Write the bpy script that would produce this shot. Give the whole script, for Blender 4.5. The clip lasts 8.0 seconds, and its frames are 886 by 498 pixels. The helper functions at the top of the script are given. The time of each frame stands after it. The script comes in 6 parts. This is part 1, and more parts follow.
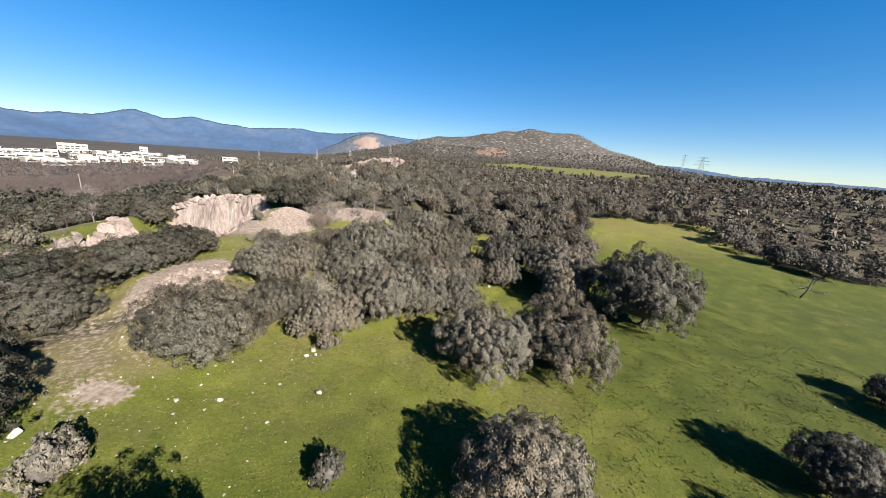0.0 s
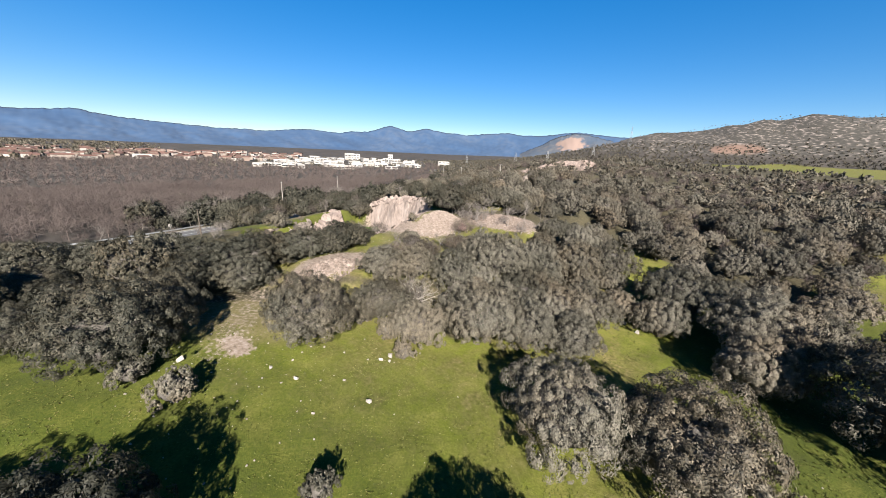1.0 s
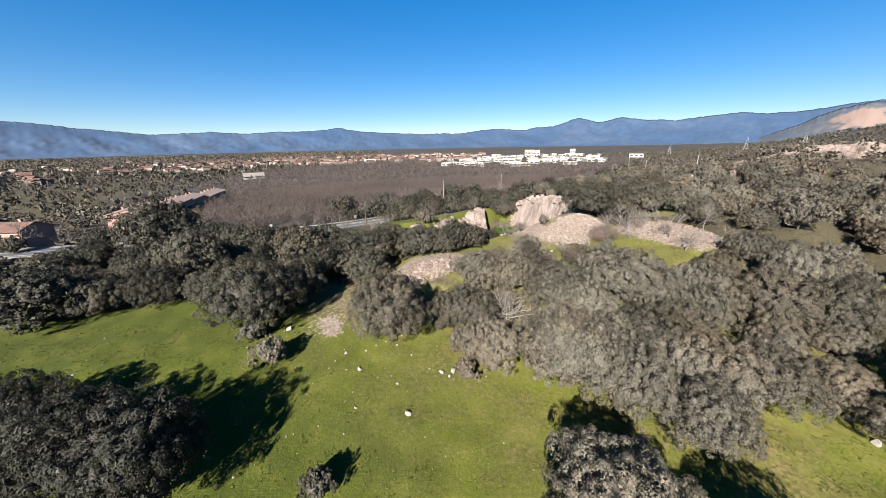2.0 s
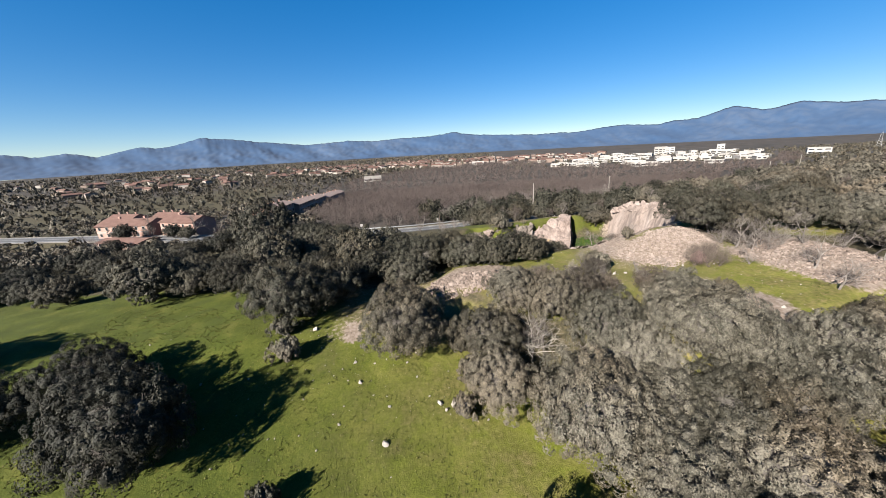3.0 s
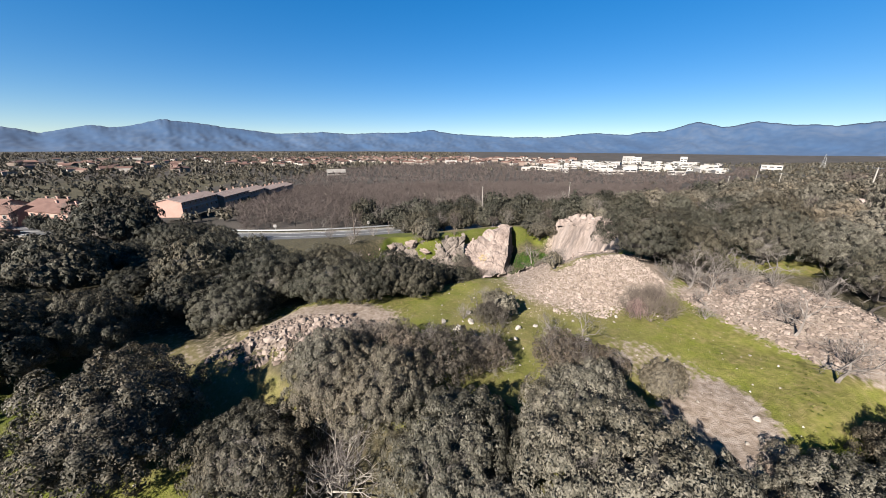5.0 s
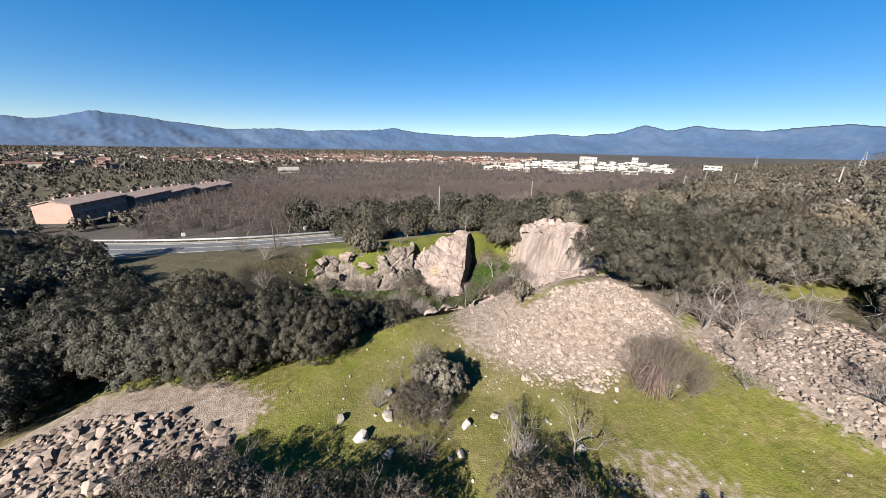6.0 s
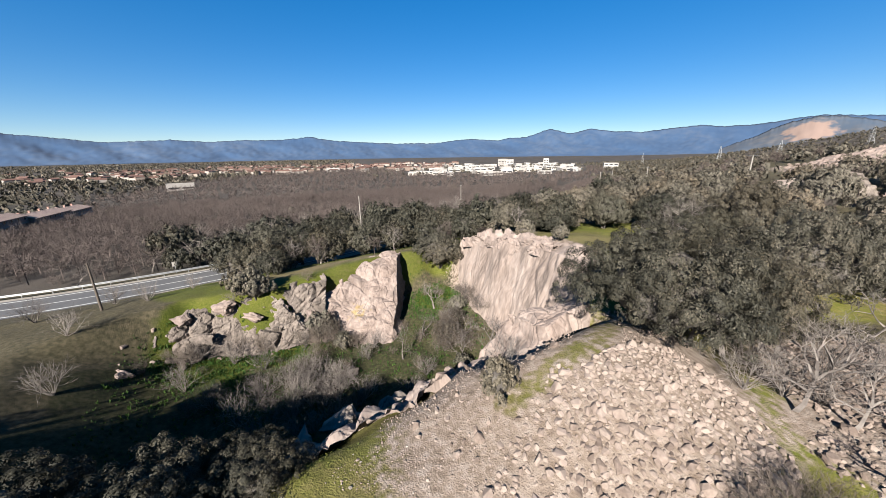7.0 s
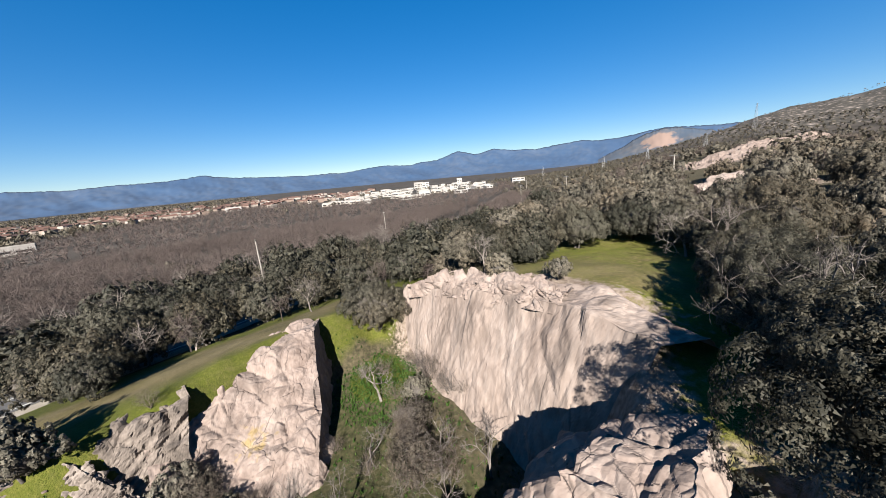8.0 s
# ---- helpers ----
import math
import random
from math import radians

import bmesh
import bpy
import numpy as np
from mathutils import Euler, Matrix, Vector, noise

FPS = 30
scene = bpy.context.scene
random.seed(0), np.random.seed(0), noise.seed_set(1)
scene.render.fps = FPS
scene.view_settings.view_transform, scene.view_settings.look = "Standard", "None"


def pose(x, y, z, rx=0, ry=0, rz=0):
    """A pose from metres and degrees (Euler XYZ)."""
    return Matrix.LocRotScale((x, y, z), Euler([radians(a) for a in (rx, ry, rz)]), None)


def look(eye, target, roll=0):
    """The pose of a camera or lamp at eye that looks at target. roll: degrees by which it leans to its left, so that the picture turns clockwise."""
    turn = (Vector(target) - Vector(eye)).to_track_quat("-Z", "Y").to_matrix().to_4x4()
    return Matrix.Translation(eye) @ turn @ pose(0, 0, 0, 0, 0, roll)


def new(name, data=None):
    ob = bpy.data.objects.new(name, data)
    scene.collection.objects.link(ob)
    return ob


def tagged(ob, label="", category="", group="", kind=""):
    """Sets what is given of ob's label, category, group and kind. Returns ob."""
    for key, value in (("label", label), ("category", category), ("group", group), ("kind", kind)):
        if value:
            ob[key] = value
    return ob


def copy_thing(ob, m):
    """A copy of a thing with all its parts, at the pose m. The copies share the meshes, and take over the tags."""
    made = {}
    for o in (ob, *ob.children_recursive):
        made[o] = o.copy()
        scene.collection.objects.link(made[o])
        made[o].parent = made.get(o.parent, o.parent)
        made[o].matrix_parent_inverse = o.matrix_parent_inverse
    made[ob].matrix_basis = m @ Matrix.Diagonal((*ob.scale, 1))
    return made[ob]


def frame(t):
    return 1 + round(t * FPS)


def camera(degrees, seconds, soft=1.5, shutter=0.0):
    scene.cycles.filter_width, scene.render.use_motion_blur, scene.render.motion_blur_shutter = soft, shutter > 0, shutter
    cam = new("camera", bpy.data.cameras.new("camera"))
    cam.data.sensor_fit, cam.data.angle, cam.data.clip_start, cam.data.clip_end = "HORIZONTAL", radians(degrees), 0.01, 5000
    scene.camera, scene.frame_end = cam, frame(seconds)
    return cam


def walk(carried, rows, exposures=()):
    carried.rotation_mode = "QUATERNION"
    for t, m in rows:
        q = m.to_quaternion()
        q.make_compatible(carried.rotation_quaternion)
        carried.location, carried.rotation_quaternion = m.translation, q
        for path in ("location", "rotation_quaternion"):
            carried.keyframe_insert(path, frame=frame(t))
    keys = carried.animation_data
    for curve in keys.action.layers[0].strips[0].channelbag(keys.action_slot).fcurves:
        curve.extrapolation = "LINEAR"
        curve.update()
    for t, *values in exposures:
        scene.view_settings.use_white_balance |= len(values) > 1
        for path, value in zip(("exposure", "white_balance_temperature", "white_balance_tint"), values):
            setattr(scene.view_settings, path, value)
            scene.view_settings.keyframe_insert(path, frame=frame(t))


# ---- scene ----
cam = camera(106.3, 8.0, soft=0.7)
METRES, EYE, TILT, LEAN, TURN = 100.0, 22.0, -15.0, -4.0, 0.0
ROWS = [
    (0.0, 0.0, 0.0, 0.0, 0.0, 0.0, 0.0),
    (0.5, 0.0514, 0.0311, 0.0132, 15.71, -0.13, -3.73),
    (1.0, 0.0913, 0.0728, 0.0276, 32.01, -1.75, -7.27),
    (1.5, 0.1184, 0.1208, 0.0417, 47.76, -4.41, -9.56),
    (2.0, 0.1322, 0.1745, 0.0548, 62.07, -7.06, -10.43),
    (3.5, 0.1073, 0.3213, 0.0914, 83.9, -10.91, -11.68),
    (4.0, 0.077, 0.3623, 0.1013, 83.15, -10.77, -12.77),
    (4.5, 0.0373, 0.4, 0.1101, 79.82, -10.22, -13.7),
    (6.0, -0.1319, 0.5035, 0.1307, 70.65, -8.42, -14.0),
    (6.5, -0.1971, 0.5339, 0.1366, 64.79, -6.86, -12.82),
    (7.0, -0.2649, 0.563, 0.1427, 58.07, -4.76, -9.93),
    (7.5, -0.3344, 0.5954, 0.1505, 51.5, -2.27, -6.3),
    (8.0, -0.4029, 0.6336, 0.1614, 44.96, 0.77, -2.63),
]
walk(cam, [(t, pose(0, 0, EYE, TILT, LEAN, TURN) @ pose(METRES * x, METRES * y, METRES * z, 90 + pitch, roll, yaw)) for t, x, y, z, yaw, pitch, roll in ROWS],
     exposures=[(0.0, 2.46), (2.0, 2.43), (3.5, 2.31), (4.5, 2.31), (6.0, 2.39), (7.0, 2.32), (8.0, 2.29)])


# ---- light ----
SUN_AZ, SUN_EL = 138.0, 30.0
world = bpy.data.worlds.new("sky")
scene.world = world
world.use_nodes = True
wt = world.node_tree
sky = wt.nodes.new("ShaderNodeTexSky")
sky.sky_type, sky.sun_disc = "NISHITA", False
sky.sun_elevation, sky.sun_rotation = radians(SUN_EL), radians(SUN_AZ)
sky.altitude, sky.air_density, sky.dust_density, sky.ozone_density = 2000, 1.0, 0.0, 4.0
soft_sky = wt.nodes.new("ShaderNodeGamma")
soft_sky.inputs["Gamma"].default_value = 0.62
wt.links.new(sky.outputs[0], soft_sky.inputs["Color"])
deep = wt.nodes.new("ShaderNodeHueSaturation")
deep.inputs["Saturation"].default_value = 1.72
deep.inputs["Hue"].default_value = 0.508
wt.links.new(soft_sky.outputs[0], deep.inputs["Color"])
wt.links.new(deep.outputs[0], wt.nodes["Background"].inputs[0])
wt.nodes["Background"].inputs[1].default_value = 0.052
sun_data = bpy.data.lights.new("sun", "SUN")
sun_data.energy, sun_data.angle, sun_data.color = 5.0, radians(0.53), (1.0, 0.94, 0.86)
sun = new("sun", sun_data)
sun.matrix_world = look((math.sin(radians(SUN_AZ)) * 100, math.cos(radians(SUN_AZ)) * 100, math.tan(radians(SUN_EL)) * 100), (0, 0, 0))
scene.view_settings.exposure = 2.43


# ---- materials ----
TONE = 0.34


def paint(name, colours, size=1.0, fine=8.0, rough=0.85, bump=0.3, island=0.0, single=0.0, spec=0.3, metal=0.0, stretch=(1, 1, 1), reach=0.05):
    """A procedural surface: two scales of noise over a ramp of colours, with relief; island and single vary it by piece and by object."""
    m = bpy.data.materials.new(name)
    m.use_nodes = True
    t = m.node_tree
    add, wire = t.nodes.new, t.links.new
    b = t.nodes["Principled BSDF"]
    b.inputs["Roughness"].default_value, b.inputs["Metallic"].default_value = rough, metal
    b.inputs["Specular IOR Level"].default_value = spec
    geo, mapping = add("ShaderNodeNewGeometry"), add("ShaderNodeMapping")
    wire(geo.outputs["Position"], mapping.inputs[0])
    mapping.inputs["Scale"].default_value = stretch
    big, small = add("ShaderNodeTexNoise"), add("ShaderNodeTexNoise")
    big.inputs["Scale"].default_value, big.inputs["Detail"].default_value = 1 / size, 4
    small.inputs["Scale"].default_value, small.inputs["Detail"].default_value = fine / size, 6
    wire(mapping.outputs[0], big.inputs[0])
    wire(mapping.outputs[0], small.inputs[0])
    mix = add("ShaderNodeMix")
    mix.inputs[0].default_value = 0.45
    wire(big.outputs[0], mix.inputs[2])
    wire(small.outputs[0], mix.inputs[3])
    value = mix.outputs[0]
    for amount, source in ((island, geo.outputs["Random Per Island"]), (single, add("ShaderNodeObjectInfo").outputs["Random"])):
        if amount:
            sub = add("ShaderNodeMath")
            sub.operation = "MULTIPLY_ADD"
            wire(source, sub.inputs[0])
            sub.inputs[1].default_value, sub.inputs[2].default_value = amount, -amount / 2
            plus = add("ShaderNodeMath")
            wire(value, plus.inputs[0])
            wire(sub.outputs[0], plus.inputs[1])
            value = plus.outputs[0]
    ramp = add("ShaderNodeValToRGB")
    el = ramp.color_ramp.elements
    while len(el) < len(colours):
        el.new(0.5)
    for i, c in enumerate(colours):
        el[i].position = 0.3 + 0.4 * i / max(1, len(colours) - 1)
        el[i].color = (*(TONE * k for k in c), 1)
    wire(value, ramp.inputs[0])
    wire(ramp.outputs[0], b.inputs["Base Color"])
    if bump:
        bn = add("ShaderNodeBump")
        bn.inputs["Strength"].default_value, bn.inputs["Distance"].default_value = bump, reach
        wire(mix.outputs[0], bn.inputs["Height"])
        wire(bn.outputs[0], b.inputs["Normal"])
    return m


def foliage(name, dark, mid, light, rough=0.65, through_light=0.03, browning=0.8):
    """Leaves: colour by leaf and by tree, some light passing through."""
    m = paint(name, (dark, mid, light), 2.2, 5, rough, 0, 0.42, 0.34, 0.18)
    t = m.node_tree
    b, out = t.nodes["Principled BSDF"], t.nodes["Material Output"]
    tr, mx = t.nodes.new("ShaderNodeBsdfTranslucent"), t.nodes.new("ShaderNodeMixShader")
    ramp = next(n for n in t.nodes if n.type == "VALTORGB")
    # some stretches of the wood browner than others
    geo, drift = t.nodes.new("ShaderNodeNewGeometry"), t.nodes.new("ShaderNodeTexNoise")
    drift.inputs["Scale"].default_value, drift.inputs["Detail"].default_value = 0.09, 3
    t.links.new(geo.outputs["Position"], drift.inputs[0])
    patch, tint = t.nodes.new("ShaderNodeMapRange"), t.nodes.new("ShaderNodeMix")
    patch.inputs[1].default_value, patch.inputs[2].default_value, patch.inputs[4].default_value = 0.46, 0.66, browning
    t.links.new(drift.outputs[0], patch.inputs[0])
    tint.data_type, tint.blend_type = "RGBA", "MULTIPLY"
    t.links.new(patch.outputs[0], tint.inputs[0])
    t.links.new(ramp.outputs[0], tint.inputs[6])
    tint.inputs[7].default_value = (1.06, 0.92, 0.80, 1)
    t.links.new(tint.outputs[2], b.inputs["Base Color"])
    t.links.new(tint.outputs[2], tr.inputs[0])
    mx.inputs[0].default_value = through_light
    t.links.new(b.outputs[0], mx.inputs[1])
    t.links.new(tr.outputs[0], mx.inputs[2])
    t.links.new(mx.outputs[0], out.inputs[0])
    return m


def fissured(name, colours, size, fine, cracks, stretch, island, single, depth=0.5):
    """Bedrock: mottled stone crossed by thin dark cracks and dull stains."""
    m = paint(name, colours, size, fine, 0.92, 0.6, island, single, 0.2, stretch=stretch, reach=0.12)
    t = m.node_tree
    add, wire = t.nodes.new, t.links.new
    ramp = next(n for n in t.nodes if n.type == "VALTORGB")
    mapping = next(n for n in t.nodes if n.type == "MAPPING")
    bump = next(n for n in t.nodes if n.type == "BUMP")
    bend, shift, cell = add("ShaderNodeTexNoise"), add("ShaderNodeMix"), add("ShaderNodeTexVoronoi")
    bend.inputs["Scale"].default_value, bend.inputs["Detail"].default_value = 0.45, 8
    shift.data_type = "RGBA"
    shift.inputs[0].default_value = 0.6
    wire(mapping.outputs[0], bend.inputs[0])
    wire(mapping.outputs[0], shift.inputs[6])
    wire(bend.outputs["Color"], shift.inputs[7])
    cell.feature = "DISTANCE_TO_EDGE"
    cell.inputs["Scale"].default_value = cracks
    wire(shift.outputs[2], cell.inputs[0])
    line = add("ShaderNodeMapRange")
    line.inputs[1].default_value, line.inputs[2].default_value, line.inputs[3].default_value, line.inputs[4].default_value = 0.002, 0.014, depth, 1.0
    wire(cell.outputs["Distance"], line.inputs[0])
    patchy, open_crack = add("ShaderNodeMapRange"), add("ShaderNodeMath")
    patchy.inputs[1].default_value, patchy.inputs[2].default_value, patchy.inputs[4].default_value = 0.48, 0.60, 0.4
    wire(bend.outputs["Fac"], patchy.inputs[0])
    wire(patchy.outputs[0], open_crack.inputs[0])
    wire(cell.outputs["Distance"], open_crack.inputs[1])
    wire(open_crack.outputs[0], line.inputs[0])
    stain, veil = add("ShaderNodeTexNoise"), add("ShaderNodeMapRange")
    stain.inputs["Scale"].default_value, stain.inputs["Detail"].default_value = 0.55, 8
    wire(mapping.outputs[0], stain.inputs[0])
    veil.inputs[1].default_value, veil.inputs[2].default_value, veil.inputs[3].default_value, veil.inputs[4].default_value = 0.52, 0.70, 1.0, 0.62
    wire(stain.outputs[0], veil.inputs[0])
    both, dim = add("ShaderNodeMath"), add("ShaderNodeMix")
    both.operation = "MULTIPLY"
    wire(line.outputs[0], both.inputs[0])
    wire(veil.outputs[0], both.inputs[1])
    dim.data_type, dim.blend_type = "RGBA", "MULTIPLY"
    dim.inputs[0].default_value = 1.0
    wire(ramp.outputs[0], dim.inputs[6])
    wire(both.outputs[0], dim.inputs[7])
    wire(dim.outputs[2], t.nodes["Principled BSDF"].inputs["Base Color"])
    deep = add("ShaderNodeMath")
    wire(bump.inputs["Height"].links[0].from_socket, deep.inputs[0])
    wire(line.outputs[0], deep.inputs[1])
    wire(deep.outputs[0], bump.inputs["Height"])
    return m


OAK_LEAF = foliage("oak_leaf", (0.054, 0.051, 0.036), (0.132, 0.121, 0.090), (0.245, 0.221, 0.174))
# Dark leaf of the roadside belt; near oaks take it as painted shade.
OAK_DARK = foliage("dark_and_shaded_oak_leaf", (0.020, 0.021, 0.013), (0.049, 0.048, 0.032), (0.128, 0.119, 0.087), 0.7, 0.03)
OAK_QUARRY = foliage("quarry_oak_leaf", (0.032, 0.031, 0.021), (0.078, 0.073, 0.051), (0.172, 0.156, 0.115), 0.7, 0.03)
OAK_SERE = foliage("sere_oak_leaf", (0.050, 0.043, 0.032), (0.115, 0.096, 0.074), (0.205, 0.172, 0.138), 0.7, 0.05)
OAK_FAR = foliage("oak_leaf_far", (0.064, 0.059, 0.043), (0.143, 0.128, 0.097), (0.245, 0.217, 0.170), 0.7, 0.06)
HERB = foliage("green_weed", (0.045, 0.105, 0.014), (0.095, 0.190, 0.030), (0.200, 0.290, 0.070), 0.7, 0.25, 0.0)
TUFT = foliage("grass_blade", (0.105, 0.128, 0.020), (0.185, 0.192, 0.040), (0.320, 0.285, 0.105), 0.7, 0.25, 0.0)
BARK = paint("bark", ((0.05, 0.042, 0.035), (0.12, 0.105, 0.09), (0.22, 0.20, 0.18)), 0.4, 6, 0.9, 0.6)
TWIG = paint("bare_twig", ((0.10, 0.082, 0.072), (0.20, 0.172, 0.155), (0.32, 0.28, 0.25)), 1.5, 4, 0.9, 0, 0.4, 0.2)
RED_TWIG = paint("reddish_twig", ((0.16, 0.095, 0.085), (0.27, 0.175, 0.155), (0.38, 0.27, 0.24)), 0.7, 5, 0.9, 0, 0.35)
OLIVE_TWIG = paint("olive_twig", ((0.105, 0.080, 0.060), (0.185, 0.145, 0.115), (0.28, 0.225, 0.180)), 0.7, 5, 0.9, 0, 0.35)
BROWN_TWIG = paint("brown_twig", ((0.072, 0.052, 0.045), (0.114, 0.086, 0.076), (0.168, 0.132, 0.118)), 60, 12, 0.9, 0, 0.25)
ROCK = fissured("granite", ((0.24, 0.178, 0.150), (0.39, 0.305, 0.265), (0.48, 0.395, 0.350)), 2.6, 7, 0.8, (1, 1, 0.55), 0.15, 0.15)
GREYROCK = fissured("weathered_granite", ((0.145, 0.120, 0.101), (0.28, 0.232, 0.200), (0.43, 0.365, 0.318)), 1.6, 7, 1.2, (1, 1, 0.8), 0.1, 0.2)
WALLROCK = fissured("weathered_wall", ((0.27, 0.205, 0.172), (0.45, 0.358, 0.308), (0.56, 0.468, 0.415)), 3.4, 9, 0.42, (1, 1, 0.22), 0.0, 0.0, 0.70)
STONE = paint("rubble_stone", ((0.185, 0.137, 0.110), (0.310, 0.238, 0.196), (0.430, 0.342, 0.290)), 1.0, 6, 0.9, 0.5, 0.35, 0.3)
FIELDSTONE = paint("field_stone", ((0.30, 0.26, 0.22), (0.46, 0.41, 0.36), (0.60, 0.545, 0.49)), 0.5, 7, 0.9, 0.4, 0.3, 0.2)
DEADWOOD = paint("bleached_wood", ((0.26, 0.225, 0.19), (0.42, 0.375, 0.325), (0.56, 0.51, 0.45)), 0.5, 6, 0.9, 0.3)
ASPHALT = paint("asphalt", ((0.10, 0.10, 0.104), (0.135, 0.135, 0.14), (0.17, 0.17, 0.172)), 3, 20, 0.8, 0.2)
GRAVEL = paint("gravel", ((0.30, 0.265, 0.225), (0.42, 0.38, 0.33), (0.52, 0.48, 0.42)), 1.5, 18, 0.95, 0.4)
LINE = paint("road_line", ((0.62, 0.62, 0.60), (0.74, 0.74, 0.72), (0.80, 0.80, 0.78)), 0.8, 14, 0.7, 0)
STEEL = paint("galvanised_steel", ((0.36, 0.37, 0.38), (0.46, 0.47, 0.48), (0.56, 0.57, 0.58)), 1, 8, 0.5, 0.1, metal=0.6)
WOOD = paint("pole_wood", ((0.08, 0.06, 0.045), (0.14, 0.11, 0.085), (0.20, 0.165, 0.13)), 0.6, 8, 0.9, 0.4, stretch=(4, 4, 0.4))
CONCRETE = paint("concrete", ((0.30, 0.27, 0.24), (0.40, 0.37, 0.335), (0.48, 0.45, 0.41)), 1.2, 9, 0.85, 0.2)
SALMON = paint("salmon_render", ((0.48, 0.28, 0.225), (0.58, 0.355, 0.29), (0.64, 0.42, 0.345)), 3, 9, 0.9, 0.15)
ROOF = paint("clay_tile", ((0.13, 0.062, 0.046), (0.20, 0.105, 0.080), (0.27, 0.165, 0.130)), 2.2, 8, 0.85, 0.5, stretch=(1, 1, 3))
PALEROOF = paint("weathered_tile", ((0.36, 0.25, 0.21), (0.50, 0.37, 0.315), (0.58, 0.455, 0.40)), 2.2, 8, 0.85, 0.5, stretch=(1, 1, 3))
WHITE = paint("white_render", ((0.38, 0.35, 0.325), (0.50, 0.47, 0.445), (0.60, 0.58, 0.555)), 12, 9, 0.85, 0.1, single=0.3)
TOWN = paint("pale_render", ((0.30, 0.22, 0.18), (0.42, 0.34, 0.29), (0.56, 0.51, 0.46)), 40, 9, 0.85, 0.1, island=0.6)
GLASS = paint("window_glass", ((0.02, 0.025, 0.03), (0.03, 0.035, 0.04), (0.05, 0.055, 0.06)), 2, 4, 0.12, 0, spec=0.6)
# Distance haze is put into the blue of these slopes.
MOUNTAIN = paint("hazed_mountain", ((0.032, 0.085, 0.190), (0.050, 0.106, 0.212), (0.092, 0.140, 0.230)), 480, 7, 1.0, 0)


def earth_material():
    """The ground: grass, bare earth, leaf litter and far scrub, each where the plan puts it."""
    m = bpy.data.materials.new("earth")
    m.use_nodes = True
    t = m.node_tree
    add, wire = t.nodes.new, t.links.new
    b = t.nodes["Principled BSDF"]
    b.inputs["Roughness"].default_value, b.inputs["Specular IOR Level"].default_value = 0.95, 0.15
    geo = add("ShaderNodeNewGeometry")

    def cloud(scale, detail=5):
        n = add("ShaderNodeTexNoise")
        n.inputs["Scale"].default_value, n.inputs["Detail"].default_value = scale, detail
        wire(geo.outputs["Position"], n.inputs[0])
        return n.outputs[0]

    def ramp(source, stops):
        r = add("ShaderNodeValToRGB")
        el = r.color_ramp.elements
        while len(el) < len(stops):
            el.new(0.5)
        for i, (p, c) in enumerate(stops):
            el[i].position, el[i].color = p, (*(TONE * k for k in c), 1)
        wire(source, r.inputs[0])
        return r.outputs[0]

    def blend(fac, a, c):
        x = add("ShaderNodeMix")
        x.data_type = "RGBA"
        wire(fac, x.inputs[0])
        wire(a, x.inputs[6])
        wire(c, x.inputs[7])
        return x.outputs[2]

    def zone(name, source, spread=0.5, low=0.35, high=0.65):
        a = add("ShaderNodeAttribute")
        a.attribute_name = name
        s = add("ShaderNodeMath")
        s.operation = "MULTIPLY_ADD"
        wire(source, s.inputs[0])
        s.inputs[1].default_value, s.inputs[2].default_value = spread * 2, -spread
        p = add("ShaderNodeMath")
        wire(a.outputs["Fac"], p.inputs[0])
        wire(s.outputs[0], p.inputs[1])
        r = add("ShaderNodeMapRange")
        r.inputs[1].default_value, r.inputs[2].default_value = low, high
        wire(p.outputs[0], r.inputs[0])
        return r.outputs[0]

    wide, mid, fine, grit = cloud(0.05), cloud(0.35, 7), cloud(2.4, 8), cloud(12, 5)
    speck = add("ShaderNodeMix")
    speck.inputs[0].default_value = 0.45
    wire(mid, speck.inputs[2])
    wire(cloud(5.5, 6), speck.inputs[3])
    lush = ramp(speck.outputs[0], ((0.30, (0.090, 0.112, 0.012)), (0.5, (0.200, 0.222, 0.026)), (0.70, (0.360, 0.330, 0.090))))
    worn = ramp(fine, ((0.3, (0.112, 0.106, 0.024)), (0.5, (0.205, 0.176, 0.056)), (0.70, (0.335, 0.260, 0.120))))
    patches, half = add("ShaderNodeMix"), add("ShaderNodeMapRange")
    patches.inputs[0].default_value = 0.4
    wire(cloud(0.11, 4), patches.inputs[2])
    wire(cloud(0.9, 6), patches.inputs[3])
    half.inputs[1].default_value, half.inputs[2].default_value = 0.40, 0.62
    wire(patches.outputs[0], half.inputs[0])
    grass = blend(half.outputs[0], lush, worn)
    # Deeper green, further darkened to stand for grass seen side-lit.
    deep = ramp(speck.outputs[0], ((0.30, (0.034, 0.052, 0.005)), (0.5, (0.084, 0.108, 0.010)), (0.70, (0.190, 0.186, 0.036))))
    grass = blend(zone("lush", mid, 0.30, 0.0, 1.0), grass, deep)
    dry = ramp(speck.outputs[0], ((0.3, (0.130, 0.108, 0.045)), (0.5, (0.205, 0.168, 0.080)), (0.7, (0.300, 0.245, 0.135))))
    grass = blend(zone("dry", mid, 0.35, 0.1, 0.9), grass, dry)
    soil = ramp(fine, ((0.3, (0.21, 0.156, 0.118)), (0.5, (0.34, 0.268, 0.215)), (0.7, (0.46, 0.382, 0.325))))
    litter = ramp(fine, ((0.3, (0.055, 0.050, 0.028)), (0.5, (0.105, 0.090, 0.050)), (0.7, (0.17, 0.14, 0.085))))
